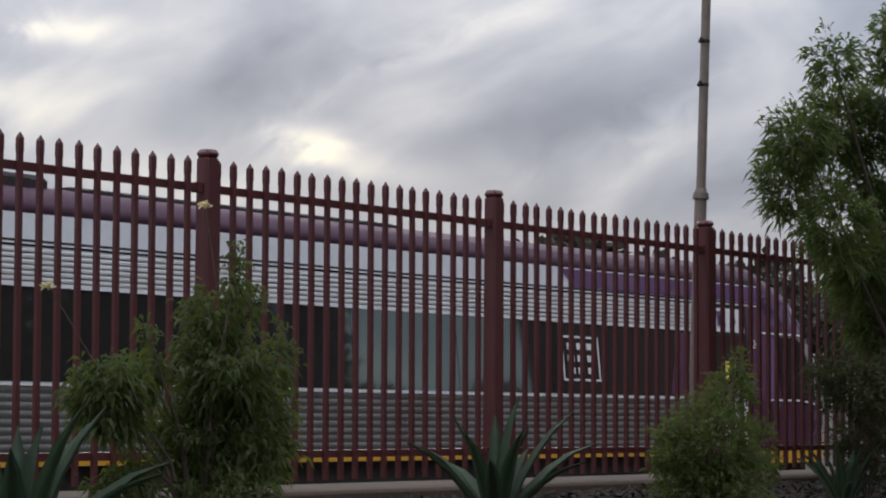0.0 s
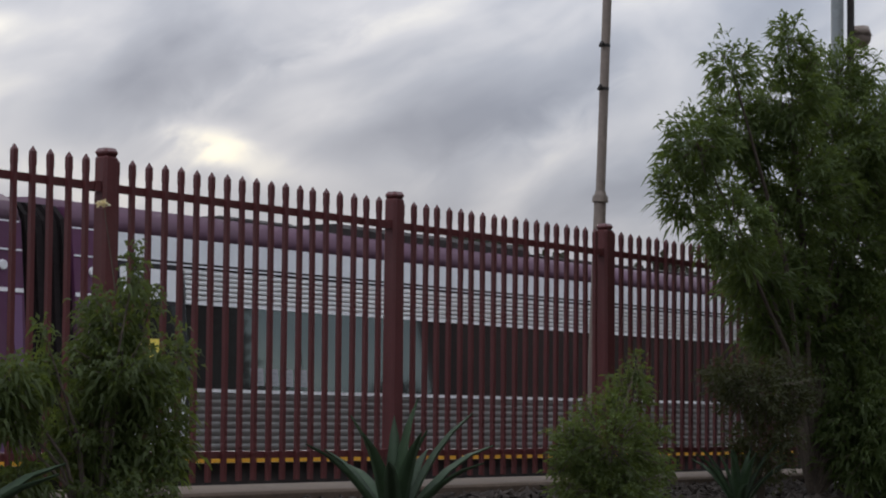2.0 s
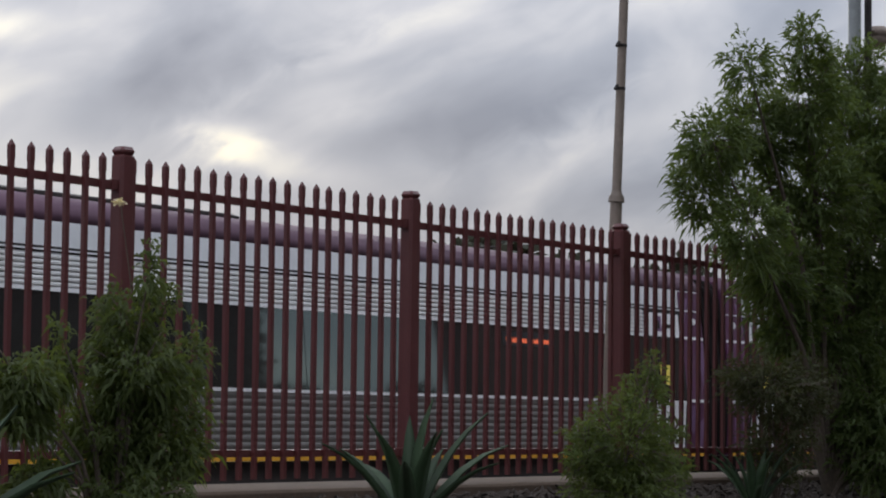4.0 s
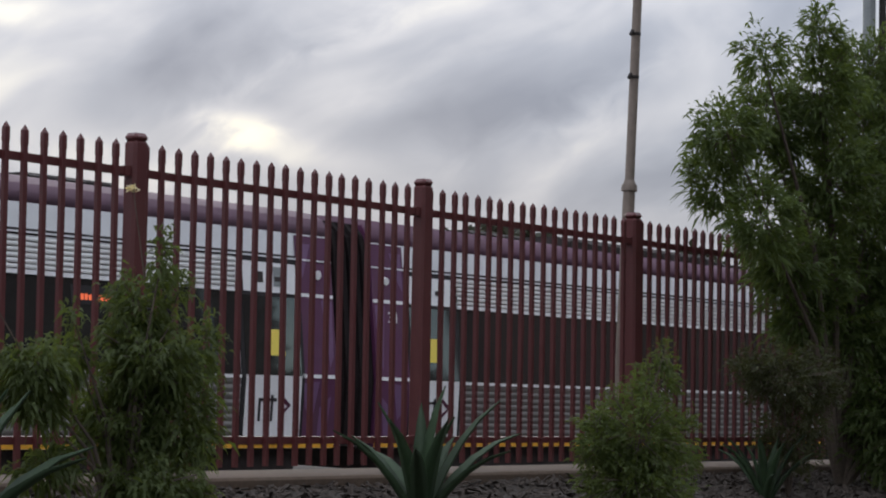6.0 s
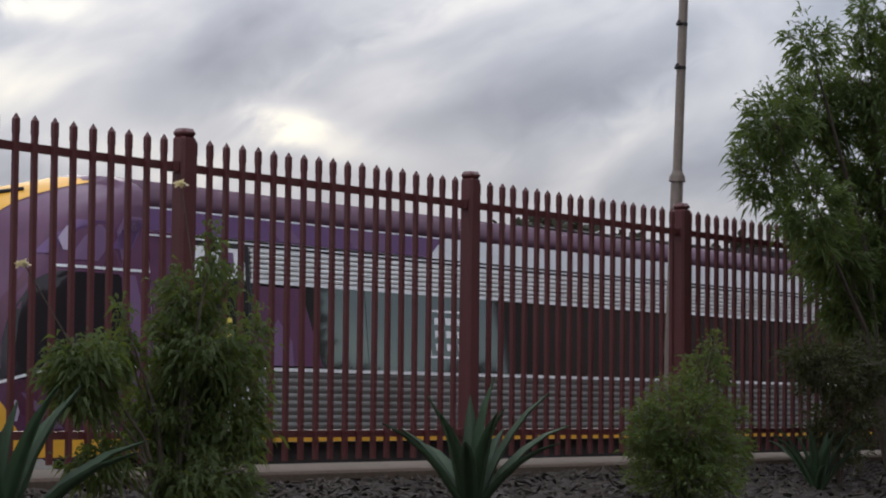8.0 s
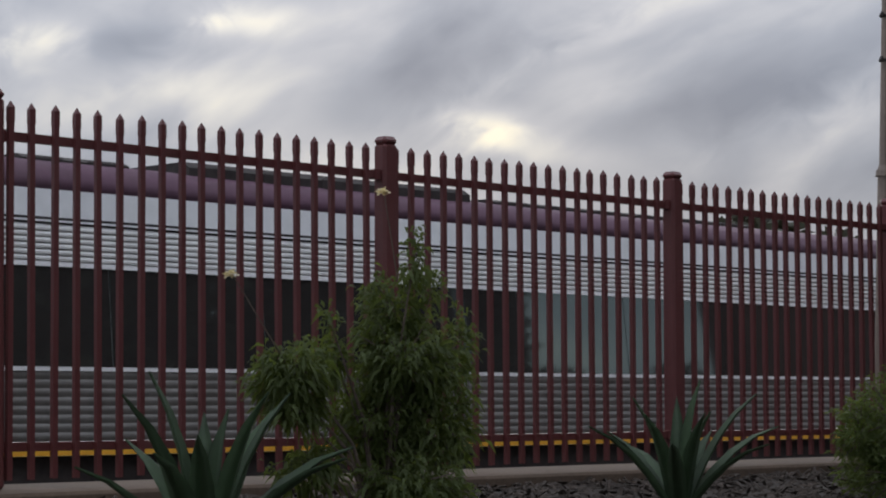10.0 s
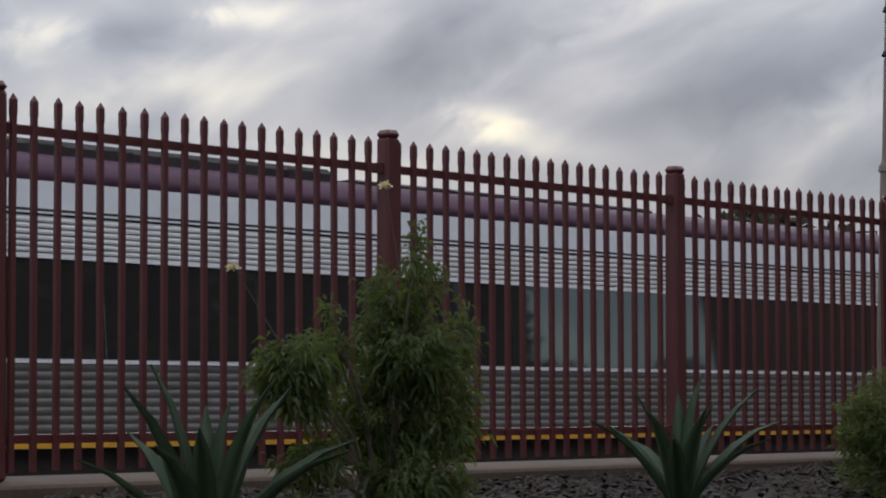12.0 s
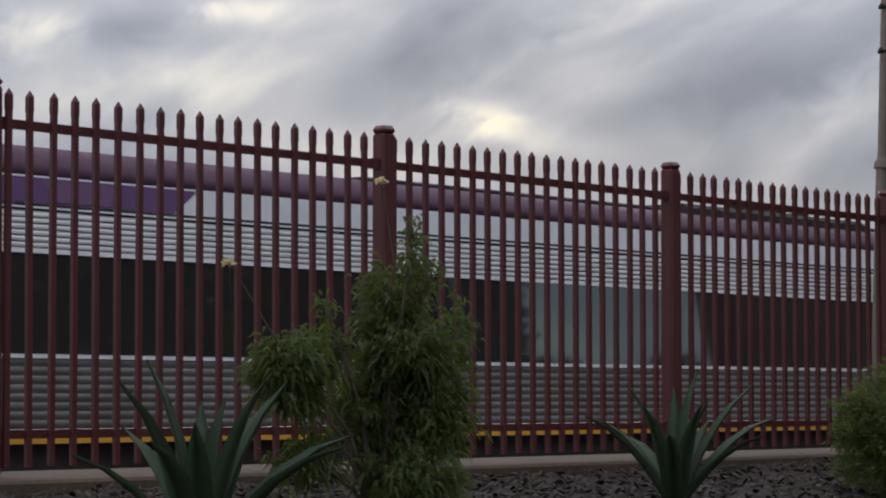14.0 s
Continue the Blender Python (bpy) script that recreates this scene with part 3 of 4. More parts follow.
def nose(car, front):
    """Raked cab at +x: purple shell, yellow brow with dark lamps, big windscreen, pale lower face."""
    x0 = front - 2.45
    ys = [-HALF, -1.40, -1.36, -1.32, -1.2, -0.95, -0.69, -0.5, -0.25, 0, 0.25, 0.5, 0.69, 0.95, 1.2, 1.32, 1.36, 1.40, HALF]
    vs, fs = [], []
    ns = 36
    k = len(ys)
    for j in range(ns + 1):
        vs += [nose_point(y, j / ns, front) for y in ys]
    for j in range(ns):
        for i in range(k - 1):
            a = j * k + i
            fs.append((a, a + 1, a + k + 1, a + k))
    # roof strip back to the body and the two sides
    top = ns * k
    b0 = len(vs)
    vs += [(x0, y * SHOULDER / HALF, roof_z(y * SHOULDER / HALF)) for y in ys]
    for i in range(k - 1):
        fs.append((top + i, top + i + 1, b0 + i + 1, b0 + i))
    for i in (0, k - 1):
        c0 = len(vs)
        vs += [(x0, vs[j * k + i][1], vs[j * k + i][2]) for j in range(ns + 1)]
        for j in range(ns):
            fs.append((j * k + i, (j + 1) * k + i, c0 + j + 1, c0 + j))
    shell = mesh_of("cab_shell", vs, fs, PURPLE, car, "glossy purple streamlined cab", smooth=False)
    me = shell.data
    bm = bmesh.new()
    bm.from_mesh(me)
    bmesh.ops.recalc_face_normals(bm, faces=bm.faces)
    for f in bm.faces:
        f.smooth = True
    for e in bm.edges:
        e.smooth = len(e.link_faces) < 2 or e.calc_face_angle(0.0) < 0.6
    bm.to_mesh(me)
    bm.free()
    nose_patch("windscreen", spread(-1, 1, 12), 0.345, 0.665, 10, front, SCREEN, shell, 0.012, "large curved windscreen", 0.66, 0.72)
    nose_patch("yellow_brow", spread(-1, 1, 12), 0.672, 0.985, 16, front, YELLOW, shell, 0.010, "yellow brow over the windscreen", 0.72, 0.66)
    nose_patch("brow_edge", spread(-1, 1, 12), 0.664, 0.672, 1, front, DARK, shell, 0.014, "black seal over the windscreen", 0.72, 0.72)
    # dark leaf-shaped lamp recesses across the brow
    for y in (-0.50, -0.19, 0.12, 0.43):
        vs = []
        for q in range(9):
            c = q / 8
            w = 0.105 * math.sin(math.pi * min(1.0, 0.08 + 0.92 * c)) + 0.004
            vs += [nose_point(y + v * w * 0.8 + 0.30 * (c - 0.5), 0.698 + 0.105 * c, front, 0.018) for v in (-1, 0, 1)]
        fs = [(q * 3 + i, q * 3 + i + 1, q * 3 + i + 4, q * 3 + i + 3) for q in range(8) for i in range(2)]
        mesh_of("brow_lamp", vs, fs, DARK, shell, "dark leaf-shaped lamp recess", smooth=True)
    for y in (-0.20, 0.12):
        bm = bmesh.new()
        for c in range(4):
            tube(bm, nose_point(y + 0.09 * c, 0.855 + 0.016 * c, front, 0.03), nose_point(y + 0.09 * (c + 1), 0.871 + 0.016 * c, front, 0.03), 0.024, n=6)
        part("brow_horn", bm, DARK, shell, "slim black horn on the brow")
    bm = bmesh.new()
    for c in range(6):
        tube(bm, nose_point(-0.35 + 0.12 * c, 0.825, front, 0.02), nose_point(-0.35 + 0.12 * (c + 1), 0.825, front, 0.02), 0.008, n=5)
    part("grab_rail", bm, DARK, shell)
    nose_patch("lower_face", spread(-1, 1, 8), 0.10, 0.30, 6, front, WHITE, shell, 0.010, "pale grey lower cab face", 0.45, 0.64)
    nose_patch("lamp_band", spread(-1, 1, 8), 0.30, 0.342, 2, front, DARK, shell, 0.010, "black band of lamps below the windscreen", 0.64, 0.66)
    part("bumper", boxed(front - 0.9, front - 0.15, -0.75, 0.75, 0.52, 0.795, bevel=0.06), UNDER, car)
    for y in (-0.44, 0.44):
        p = Vector(nose_point(y, 0.30, front, 0.014))
        bm = bmesh.new()
        bmesh.ops.create_uvsphere(bm, u_segments=12, v_segments=8, radius=1, matrix=Matrix.LocRotScale(p, None, (0.03, 0.15, 0.05)))
        part("headlight", bm, WHITE, shell, "pale headlight", smooth=True)
    bm = bmesh.new()
    tube(bm, (front - 0.3, 0, 0.85), (front + 0.20, 0, 0.85), 0.09, n=10)
    box(bm, front + 0.05, front + 0.22, -0.22, 0.22, 0.68, 1.02, 0.03)
    part("coupler", bm, UNDER, car, "automatic coupler")
    for a, b in ((-0.5, 0.10), (0.35, -0.15)):
        bm = bmesh.new()
        path = [nose_point(a + (b - a) * c / 5, 0.355 + 0.19 * c / 5, front, 0.03) for c in range(6)]
        for p, q in zip(path, path[1:]):
            tube(bm, p, q, 0.016, n=6)
        part("wiper", bm, DARK, shell, "black windscreen wiper")
    for side in (-1, 1):
        pane = [(1.64, 0.52, 0.75), (1.70, 0.52, 1.05), (1.76, 0.54, 1.40), (1.84, 0.54, 2.04), (2.05, 0.57, 2.04), (2.29, 0.64, 2.04), (2.50, 0.76, 2.04), (2.70, 0.92, 2.04), (2.78, 1.08, 2.04), (2.82, 1.25, 2.0)]
        cheek_patch("cab_window", pane, side, front, CABGLASS, shell, "dark cab side window", n=24)
        cheek_patch("pillar", [(1.55, 0.36, 0.50), (2.0, 0.42, 0.55), (2.5, 0.62, 0.70), (2.8, 0.88, 0.98)], side, front, PLUM, shell, "darker edge of the window", 0.006, 4)
        cheek_patch("pale_line", [(2.86, 1.15, 2.45), (2.89, 1.17, 2.45)], side, front, WHITE, shell, "", 0.010)
        for z0, z1, d0, d1 in ((1.795, 1.795, 2.45, 1.45), (1.795, 1.725, 1.45, 0.95), (1.725, 1.62, 0.95, 0.60), (1.62, 1.50, 0.60, 0.34)):
            vs = []
            for c in range(5):
                d, z = d0 + (d1 - d0) * c / 4, z0 + (z1 - z0) * c / 4
                vs += [cheek_point(d, z, side, front, 0.012), cheek_point(d, z + 0.032, side, front, 0.012)]
            mesh_of("pale_line", vs, [(2 * c, 2 * c + 2, 2 * c + 3, 2 * c + 1) for c in range(4)], WHITE, shell, smooth=True)
        cheek_patch("yellow_skirt", [(0.815, 0.12, 2.45), (0.95, 0.12, 2.45), (1.08, 0.16, 2.45)], side, front, YELLOW, shell, "yellow skirt stripe", 0.008, 20)
        cheek_patch("yellow_corner", [(1.08, 0.10, 0.72), (1.2, 0.16, 0.64), (1.35, 0.26, 0.56), (1.5, 0.38, 0.48)], side, front, YELLOW, shell, "yellow lower cab corner", 0.007, 8)
        cheek_patch("plum_flash", [(1.10, 1.0, 2.4), (1.25, 0.78, 2.4), (1.45, 0.56, 2.4), (1.60, 0.66, 2.4), (1.70, 0.98, 2.4), (1.77, 1.5, 2.4)], side, front, PLUM, shell, "deep plum lower cab side", 0.005, 16)
        for rows, col in (([(1.12, 1.05, 1.25), (1.35, 0.85, 0.98), (1.50, 0.72, 0.76)], LILAC), ([(1.14, 1.62, 1.92), (1.45, 1.72, 1.98), (1.74, 1.92, 1.96)], PURPLE),
                          ([(1.25, 2.10, 2.36), (1.5, 2.20, 2.26), (1.76, 2.06, 2.30)], LILAC), ([(1.84, 2.22, 2.40), (2.3, 2.12, 2.36), (2.82, 2.10, 2.24)], LILAC),
                          ([(2.95, 1.35, 1.72), (3.2, 1.55, 1.95), (3.36, 1.75, 1.80)], LILAC), ([(2.98, 2.05, 2.12), (3.3, 2.0, 2.3), (3.48, 2.12, 2.4)], LILAC),
                          ([(3.05, 1.30, 1.42), (3.18, 1.26, 1.46), (3.32, 1.38, 1.44)], PALE_LILAC), ([(2.90, 1.80, 2.02), (3.05, 1.86, 1.96)], PLUM),
                          ([(1.72, 0.30, 0.44), (2.05, 0.34, 0.46), (2.3, 0.44, 0.50)], VIOLET), ([(3.0, 1.0, 1.2), (3.2, 1.2, 1.3), (3.4, 1.5, 1.9)], VIOLET), ([(3.1, 1.9, 2.2), (3.45, 2.2, 2.4)], VIOLET),
                          ([(1.2, 0.62, 0.70), (1.30, 0.60, 0.72), (1.42, 0.66, 0.68)], PALE_LILAC), ([(1.5, 0.98, 1.08), (1.62, 0.94, 1.06), (1.68, 1.02, 1.04)], LILAC), ([(3.36, 2.22, 2.28), (3.42, 2.22, 2.28)], PALE_LILAC)):
            cheek_patch("colour_shard", rows, side, front, col, shell, "", 0.009, 6)
    return shell


def end_car(number, notice):
    """Cab car; its cab points to +x."""
    L = 12.85
    car = thing("train_carriage", "silver ribbed rail carriage with a purple and yellow cab", "train", group="coupled train")
    front, back = L - 0.25, -L
    dc, dg = front - 3.43, back + 1.48
    car_body(car, back + 0.36, front - 2.45, [dg, dc], [back + 0.36])
    nose(car, front)
    for side in (-1, 1):
        door(car, dc, side, True, notice, not notice)
        door(car, dg, side, False, notice)
        purple_end(car, back + 0.675, side, -1, "")
        y = side * (HALF + 0.006)
        g = part("cantrail_graphic", plate(bmesh.new(), [(front - 7.2, 3.345), (front - 2.45, 3.345), (front - 2.45, 3.60), (front - 7.5, 3.60)], y, 0.006), VIOLET, car, "purple band under the roof edge")
        bm = bmesh.new()
        plate(bm, [(front - 6.4, 3.36), (front - 5.8, 3.36), (front - 5.6, 3.58), (front - 6.5, 3.58)], y + side * 0.007, 0.003)
        part("lilac_shape", bm, LILAC, g)
        bm = bmesh.new()
        plate(bm, [(front - 4.9, 3.36), (front - 4.5, 3.36), (front - 4.3, 3.58), (front - 4.6, 3.58)], y + side * 0.007, 0.003)
        part("lilac_shape", bm, LILAC, g)
        part("end_post", plate(bmesh.new(), [(front - 2.88, 1.0), (front - 2.45, 1.0), (front - 2.45, 3.34), (front - 2.88, 3.34)], y, 0.012), PURPLE, car, "purple panel beside the cab door")
        w = plate(bmesh.new(), [(front - 5.1, 1.86), (front - 4.0, 1.86), (front - 4.0, 2.80), (front - 4.8, 2.80)], side * (HALF + 0.018), 0.003)
        part("window_graphic", w, PURPLE, car, "purple film over the first window")
        bm = bmesh.new()
        plate(bm, [(front - 4.6, 1.86), (front - 4.2, 1.86), (front - 4.2, 2.2), (front - 4.38, 2.42), (front - 4.6, 2.15)], side * (HALF + 0.022), 0.003)
        part("lilac_shape", bm, LILAC, car)
        lettering("fleet_number", number, 0.20, side_turn(front - 2.67, side * (HALF + 0.022), 2.62), WHITE, car)
    gangway(car, back + 0.178)
    for x in (8.0, -8.4):
        ALL_WHEELS.extend(bogie(car, x))
    roof_gear(car, ROOF_GEAR)
    return car


def display(car, x, dots, side=-1):
    """Amber dot-matrix destination board behind the glass."""
    y = side * (HALF + 0.017)
    b = part("destination_board", plate(bmesh.new(), [(x - 0.62, 2.55), (x + 0.62, 2.55), (x + 0.62, 2.76), (x - 0.62, 2.76)], y, 0.004), DARK, car, "dark board with amber dots")
    r = random.Random(dots)
    for i in range(20):
        u = x - 0.56 + i * 0.056
        if r.random() < 0.82:
            h = 2.67 - 0.03 * r.random()
            part("amber_mark", plate(bmesh.new(), [(u, 2.60), (u + 0.04, 2.60), (u + 0.04, h), (u, 2.67)], y + side * 0.004, 0.002), AMBER, b)


def poster(car, x, side=-1):
    """Square service poster: pale outline with rows of unreadable bars."""
    y = side * (HALF + 0.017)
    bm = bmesh.new()
    for a, b, c, d in ((-0.42, 0.42, 2.62, 2.65), (-0.42, 0.42, 2.02, 2.05), (-0.42, -0.39, 2.05, 2.62), (0.39, 0.42, 2.05, 2.62)):
        plate(bm, [(x + a, c), (x + b, c), (x + b, d), (x + a, d)], y, 0.003)
    for r in range(3):
        for i in range(3):
            u, z = x - 0.30 + i * 0.22, 2.46 - r * 0.17
            plate(bm, [(u, z), (u + 0.15, z), (u + 0.15, z + 0.09), (u, z + 0.09)], y, 0.003)
    part("service_poster", bm, WHITE, car, "white outlined poster with rows of marks")


def window_labels(car, x):
    y = -(HALF + 0.017)
    for i in range(4):
        u = x + i * 0.26
        label = part("window_label", plate(bmesh.new(), [(u, 1.89), (u + 0.22, 1.89), (u + 0.22, 2.10), (u, 2.10)], y, 0.003), LABEL, car, "small greyish window label")
        for k in range(3):
            part("mark", plate(bmesh.new(), [(u + 0.03, 1.92 + k * 0.055), (u + 0.19 - 0.03 * (k % 2), 1.92 + k * 0.055), (u + 0.19 - 0.03 * (k % 2), 1.945 + k * 0.055), (u + 0.03, 1.945 + k * 0.055)], y - 0.003, 0.002), MAST, label)


# middles of the cars behind the first gangway, and whether the cab points backwards
CARS = []
for middle, kind, back in ((-12.85, "end", False), (12.71, "mid", False), (38.31, "end", True), (64.02, "end", False), (89.47, "mid", False), (114.95, "end", True)):
    first = len(ALL_WHEELS)
    c = end_car(("24", "15")[middle > 50], middle < 50) if kind == "end" else mid_car(("34", "15")[middle > 50], middle < 50)
    CARS.append((c, middle, back, ALL_WHEELS[first:]))
poster(CARS[0][0], 5.4)
window_labels(CARS[0][0], -9.8)
window_labels(CARS[3][0], 6.2)
for i, u, side in ((1, 7.6, -1), (2, -8.9, 1), (5, -8.9, 1)):
    display(CARS[i][0], u, i, side)
poster(CARS[2][0], 5.1, 1)


def track():
    vs = []
    for x in (-120.0, 180.0):
        zz = RAIL_Z + FALL * x
        vs += [(x, TRACK_Y + a, zz + b) for a, b in ((-3.0, -0.5), (-1.7, -0.161), (1.7, -0.161), (3.0, -0.5))]
    tagged(mesh_of("ballast_bed", vs, [(0, 1, 5, 4), (1, 2, 6, 5), (2, 3, 7, 6)], BALLAST, None, "grey crushed stone bed under the rails"), kind="structure")
    t = thing("railway_track", "steel rails on sleepers behind the fence", "railway track", kind="structure")
    for y in (TRACK_Y - 0.8, TRACK_Y + 0.8):
        vs, fs = [], []
        for x in (-120.0, 180.0):
            zz = RAIL_Z + FALL * x
            vs += [(x, y + a, zz + b) for a, b in ((-0.07, -0.16), (0.07, -0.16), (0.02, -0.12), (0.035, -0.03), (0.035, 0), (-0.035, 0), (-0.035, -0.03), (-0.02, -0.12))]
        for j in range(8):
            fs.append((j, (j + 1) % 8, 8 + (j + 1) % 8, 8 + j))
        mesh_of("running_rail", vs, fs, RAILSTEEL, t)


track()


def mulch():
    """Bark chips on the bank before the fence."""
    rng = random.Random(3)
    vs, fs = [], []
    for _ in range(9000):
        y = -0.33 - 2.3 * rng.random() ** 1.3
        x = rng.uniform(2.5, 17.5)
        l, w, h = rng.uniform(0.02, 0.055), rng.uniform(0.008, 0.02), rng.uniform(0.004, 0.012)
        a = rng.uniform(0, math.pi)
        m = Matrix.Translation((x, y, ground_level(x, y) + rng.uniform(0.0, 0.022))) @ pose(0, 0, 0, rng.gauss(0, 22), rng.gauss(0, 22), math.degrees(a))
        k = len(vs)
        vs += [m @ Vector(p) for p in ((-l, -w, 0), (l, -w * 0.6, 0), (l * 0.9, w, 0), (-l * 0.8, w * 0.8, 0), (-l * 0.7, 0, h), (l * 0.6, 0, h))]
        fs += [(k, k + 1, k + 5, k + 4), (k + 1, k + 2, k + 5), (k + 2, k + 3, k + 4, k + 5), (k + 3, k, k + 4)]
    tagged(mesh_of("mulch", vs, fs, MULCH, None, "loose grey bark chips along the fence"), category="mulch", kind="stuff")


mulch()


# ---- poles ----
def pole():
    x, y = 11.63, 0.15
    p = thing("conduit_pole", "slender tan galvanised pole with a collar beside the fence", "pole", pose(x, y, base(x) + STRIP_Z, 0, 3.1, 0))
    part("lower_tube", tube(bmesh.new(), (0, 0, 0), (0, 0, 2.05), 0.050, 0.046, 14), POLE, p)
    part("collar", tube(tube(bmesh.new(), (0, 0, 2.04), (0, 0, 2.085), 0.062, 0.058, 14), (0, 0, 2.085), (0, 0, 2.12), 0.05, 0.04, 14), POLE, p)
    part("upper_tube", tube(bmesh.new(), (0, 0, 2.12), (0, 0, 5.6), 0.036, 0.032, 12), POLE, p)
    for z in (3.23, 2.90):
        bm = tube(bmesh.new(), (-0.07, -0.01, z), (0.0, 0, z), 0.012, n=8)
        tube(bm, (-0.085, -0.01, z - 0.018), (-0.06, -0.01, z + 0.018), 0.013, n=8)
        tube(bm, (0, 0, z - 0.012), (0, 0, z + 0.012), 0.037, n=12)
        part("clamp", bm, UNDER, p, "small dark pipe clamp")


pole()


def mast():
    x, y = 21.0, 3.0
    z = ground_level(x, y)
    p = thing("camera_mast", "twin grey steel mast with a domed lamp", "mast", pose(x, y, z))
    part("column", tube(bmesh.new(), (0, 0, 0), (0, 0, 8.0), 0.085, 0.075, 14), MAST, p)
    part("conduit", tube(bmesh.new(), (0.16, -0.1, 0), (0.16, -0.1, 8.0), 0.045, 0.045, 10), UNDER, p)
    bm = tube(bmesh.new(), (0.16, -0.1, 5.90), (0.36, -0.1, 5.90), 0.03, n=8)
    bmesh.ops.create_uvsphere(bm, u_segments=14, v_segments=8, radius=0.13, matrix=Matrix.Translation((0.42, -0.1, 5.83)))
    tube(bm, (0.42, -0.1, 5.85), (0.42, -0.1, 5.97), 0.14, 0.10, 14)
    part("dome_camera", bm, POLE, p, "pale domed camera on a bracket", smooth=True)


mast()


# ---- plants ----
def blades(rng, places, length, width, droop, spread_up=0.5):
    """Narrow bent leaves. places: (point, outward) pairs. Returns vertices and faces."""
    vs, fs = [], []
    for p, o in places:
        d = Vector((o[0] + rng.gauss(0, 0.5), o[1] + rng.gauss(0, 0.5), o[2] + rng.gauss(0, 0.5) + spread_up))
        if d.length < 1e-3:
            continue
        d.normalize()
        l = length * rng.uniform(0.6, 1.25)
        s = d.cross(Vector((rng.gauss(0, 1), rng.gauss(0, 1), rng.gauss(0, 1))))
        if s.length < 1e-3:
            continue
        s.normalize()
        w = width * rng.uniform(0.7, 1.2) / 2
        a = Vector(p)
        m = a + d * l * 0.5 + Vector((0, 0, -droop * l * 0.12))
        e = a + d * l * 0.92 + Vector((0, 0, -droop * l * 0.55))
        k = len(vs)
        vs += [a, m - s * w, m + s * w, e]
        fs += [(k, k + 1, k + 2), (k + 1, k + 3, k + 2)]
    return vs, fs


def woody(bm, rng, root, tips, r0):
    """Trunk and limbs: each tip is reached by a bent limb from the stem."""
    root = Vector(root)
    for t in tips:
        t = Vector(t)
        m = root.lerp(t, 0.5) + Vector((rng.gauss(0, 0.04), rng.gauss(0, 0.04), 0.06 * (t - root).length))
        m.x = root.x + (t.x - root.x) * 0.35
        m.y = root.y + (t.y - root.y) * 0.35
        tube(bm, root, m, r0, r0 * 0.6, 6)
        tube(bm, m, t, r0 * 0.6, r0 * 0.2, 5)


def plant(name, label, category, at, lumps, leaves, length, width, droop, leafmat, seed, stem=0.02, group=""):
    """lumps: (x, y, z, radius across, radius up) from the foot; leaves hang on twigs round the lumps' outer shells."""
    rng = random.Random(seed)
    x, y = at
    p = thing(name, label, category, pose(x, y, ground_level(x, y) - 0.02), group)
    bm = bmesh.new()
    woody(bm, rng, (0, 0, 0), [(a, b, c) for a, b, c, r, h in lumps], stem)
    vol = [r * r * h for a, b, c, r, h in lumps]
    vs, fs = [], []
    tot = sum(v ** 0.75 for v in vol)
    for (a, b, c, r, h), v in zip(lumps, vol):
        n = int(leaves * v ** 0.75 / tot)
        twigs = max(4, n // 16)
        for _ in range(twigs):
            d = Vector((rng.gauss(0, 1), rng.gauss(0, 1), rng.gauss(0, 1))).normalized()
            f = rng.uniform(0.25, 1.1) ** 0.7 + (0.25 * rng.random() if rng.random() < 0.10 else 0.0)
            tip = Vector((a + d.x * r * f, b + d.y * r * f, c + d.z * h * f))
            inner = Vector((a, b, c)).lerp(tip, rng.uniform(0.3, 0.6))
            if rng.random() < 0.35:
                tube(bm, inner, tip, 0.006, 0.002, 3)
            out = (tip - Vector((a, b, c))).normalized()
            pl = []
            for i in range(16):
                q = inner.lerp(tip, rng.uniform(0.35, 1.0))
                pl.append((q + Vector((rng.gauss(0, 0.02), rng.gauss(0, 0.02), rng.gauss(0, 0.02))), (out.x * 0.8, out.y * 0.8, out.z * 0.5)))
            v2, f2 = blades(rng, pl, length, width, droop)
            k = len(vs)
            vs += v2
            fs += [tuple(i + k for i in f) for f in f2]
    part("stem", bm, BARK, p)
    mesh_of("foliage", vs, fs, leafmat, p)
    return p


plant("acacia_tree", "bushy young acacia with narrow drooping leaves", "tree", (12.9, -1.0),
      [(-1.64, 0.01, 2.54, 0.28, 0.29), (-1.33, 0.27, 2.26, 0.26, 0.32), (-1.56, -0.21, 3.08, 0.16, 0.23), (-0.66, 0.27, 2.73, 0.34, 0.38), (-0.58, -0.11, 3.38, 0.17, 0.23),
       (-0.46, -0.05, 2.98, 0.36, 0.38), (0.81, 0.2, 3.28, 0.35, 0.37), (0.51, -0.05, 2.69, 0.45, 0.49), (-0.24, 0.03, 2.33, 0.47, 0.47), (-1.5, -0.2, 1.94, 0.30, 0.31),
       (-0.24, 0.15, 1.62, 0.46, 0.43), (0.55, 0.02, 1.94, 0.49, 0.54), (-0.85, 0.0, 1.66, 0.28, 0.26), (-0.45, 0.1, 1.25, 0.25, 0.22), (0.19, 0.17, 1.19, 0.49, 0.4), (0.56, -0.12, 1.33, 0.45, 0.49),
       (1.04, -0.03, 2.55, 0.37, 0.69), (0.35, -0.22, 0.69, 0.48, 0.39), (1.06, -0.06, 0.66, 0.46, 0.51), (1.66, -0.18, 2.83, 0.52, 0.86), (1.71, -0.14, 1.44, 0.57, 0.86),
       (0.3, -0.3, 0.40, 0.48, 0.38), (0.9, -0.3, 0.36, 0.6, 0.38)],
      80000, 0.125, 0.019, 0.9, ACACIA, 5, 0.032)
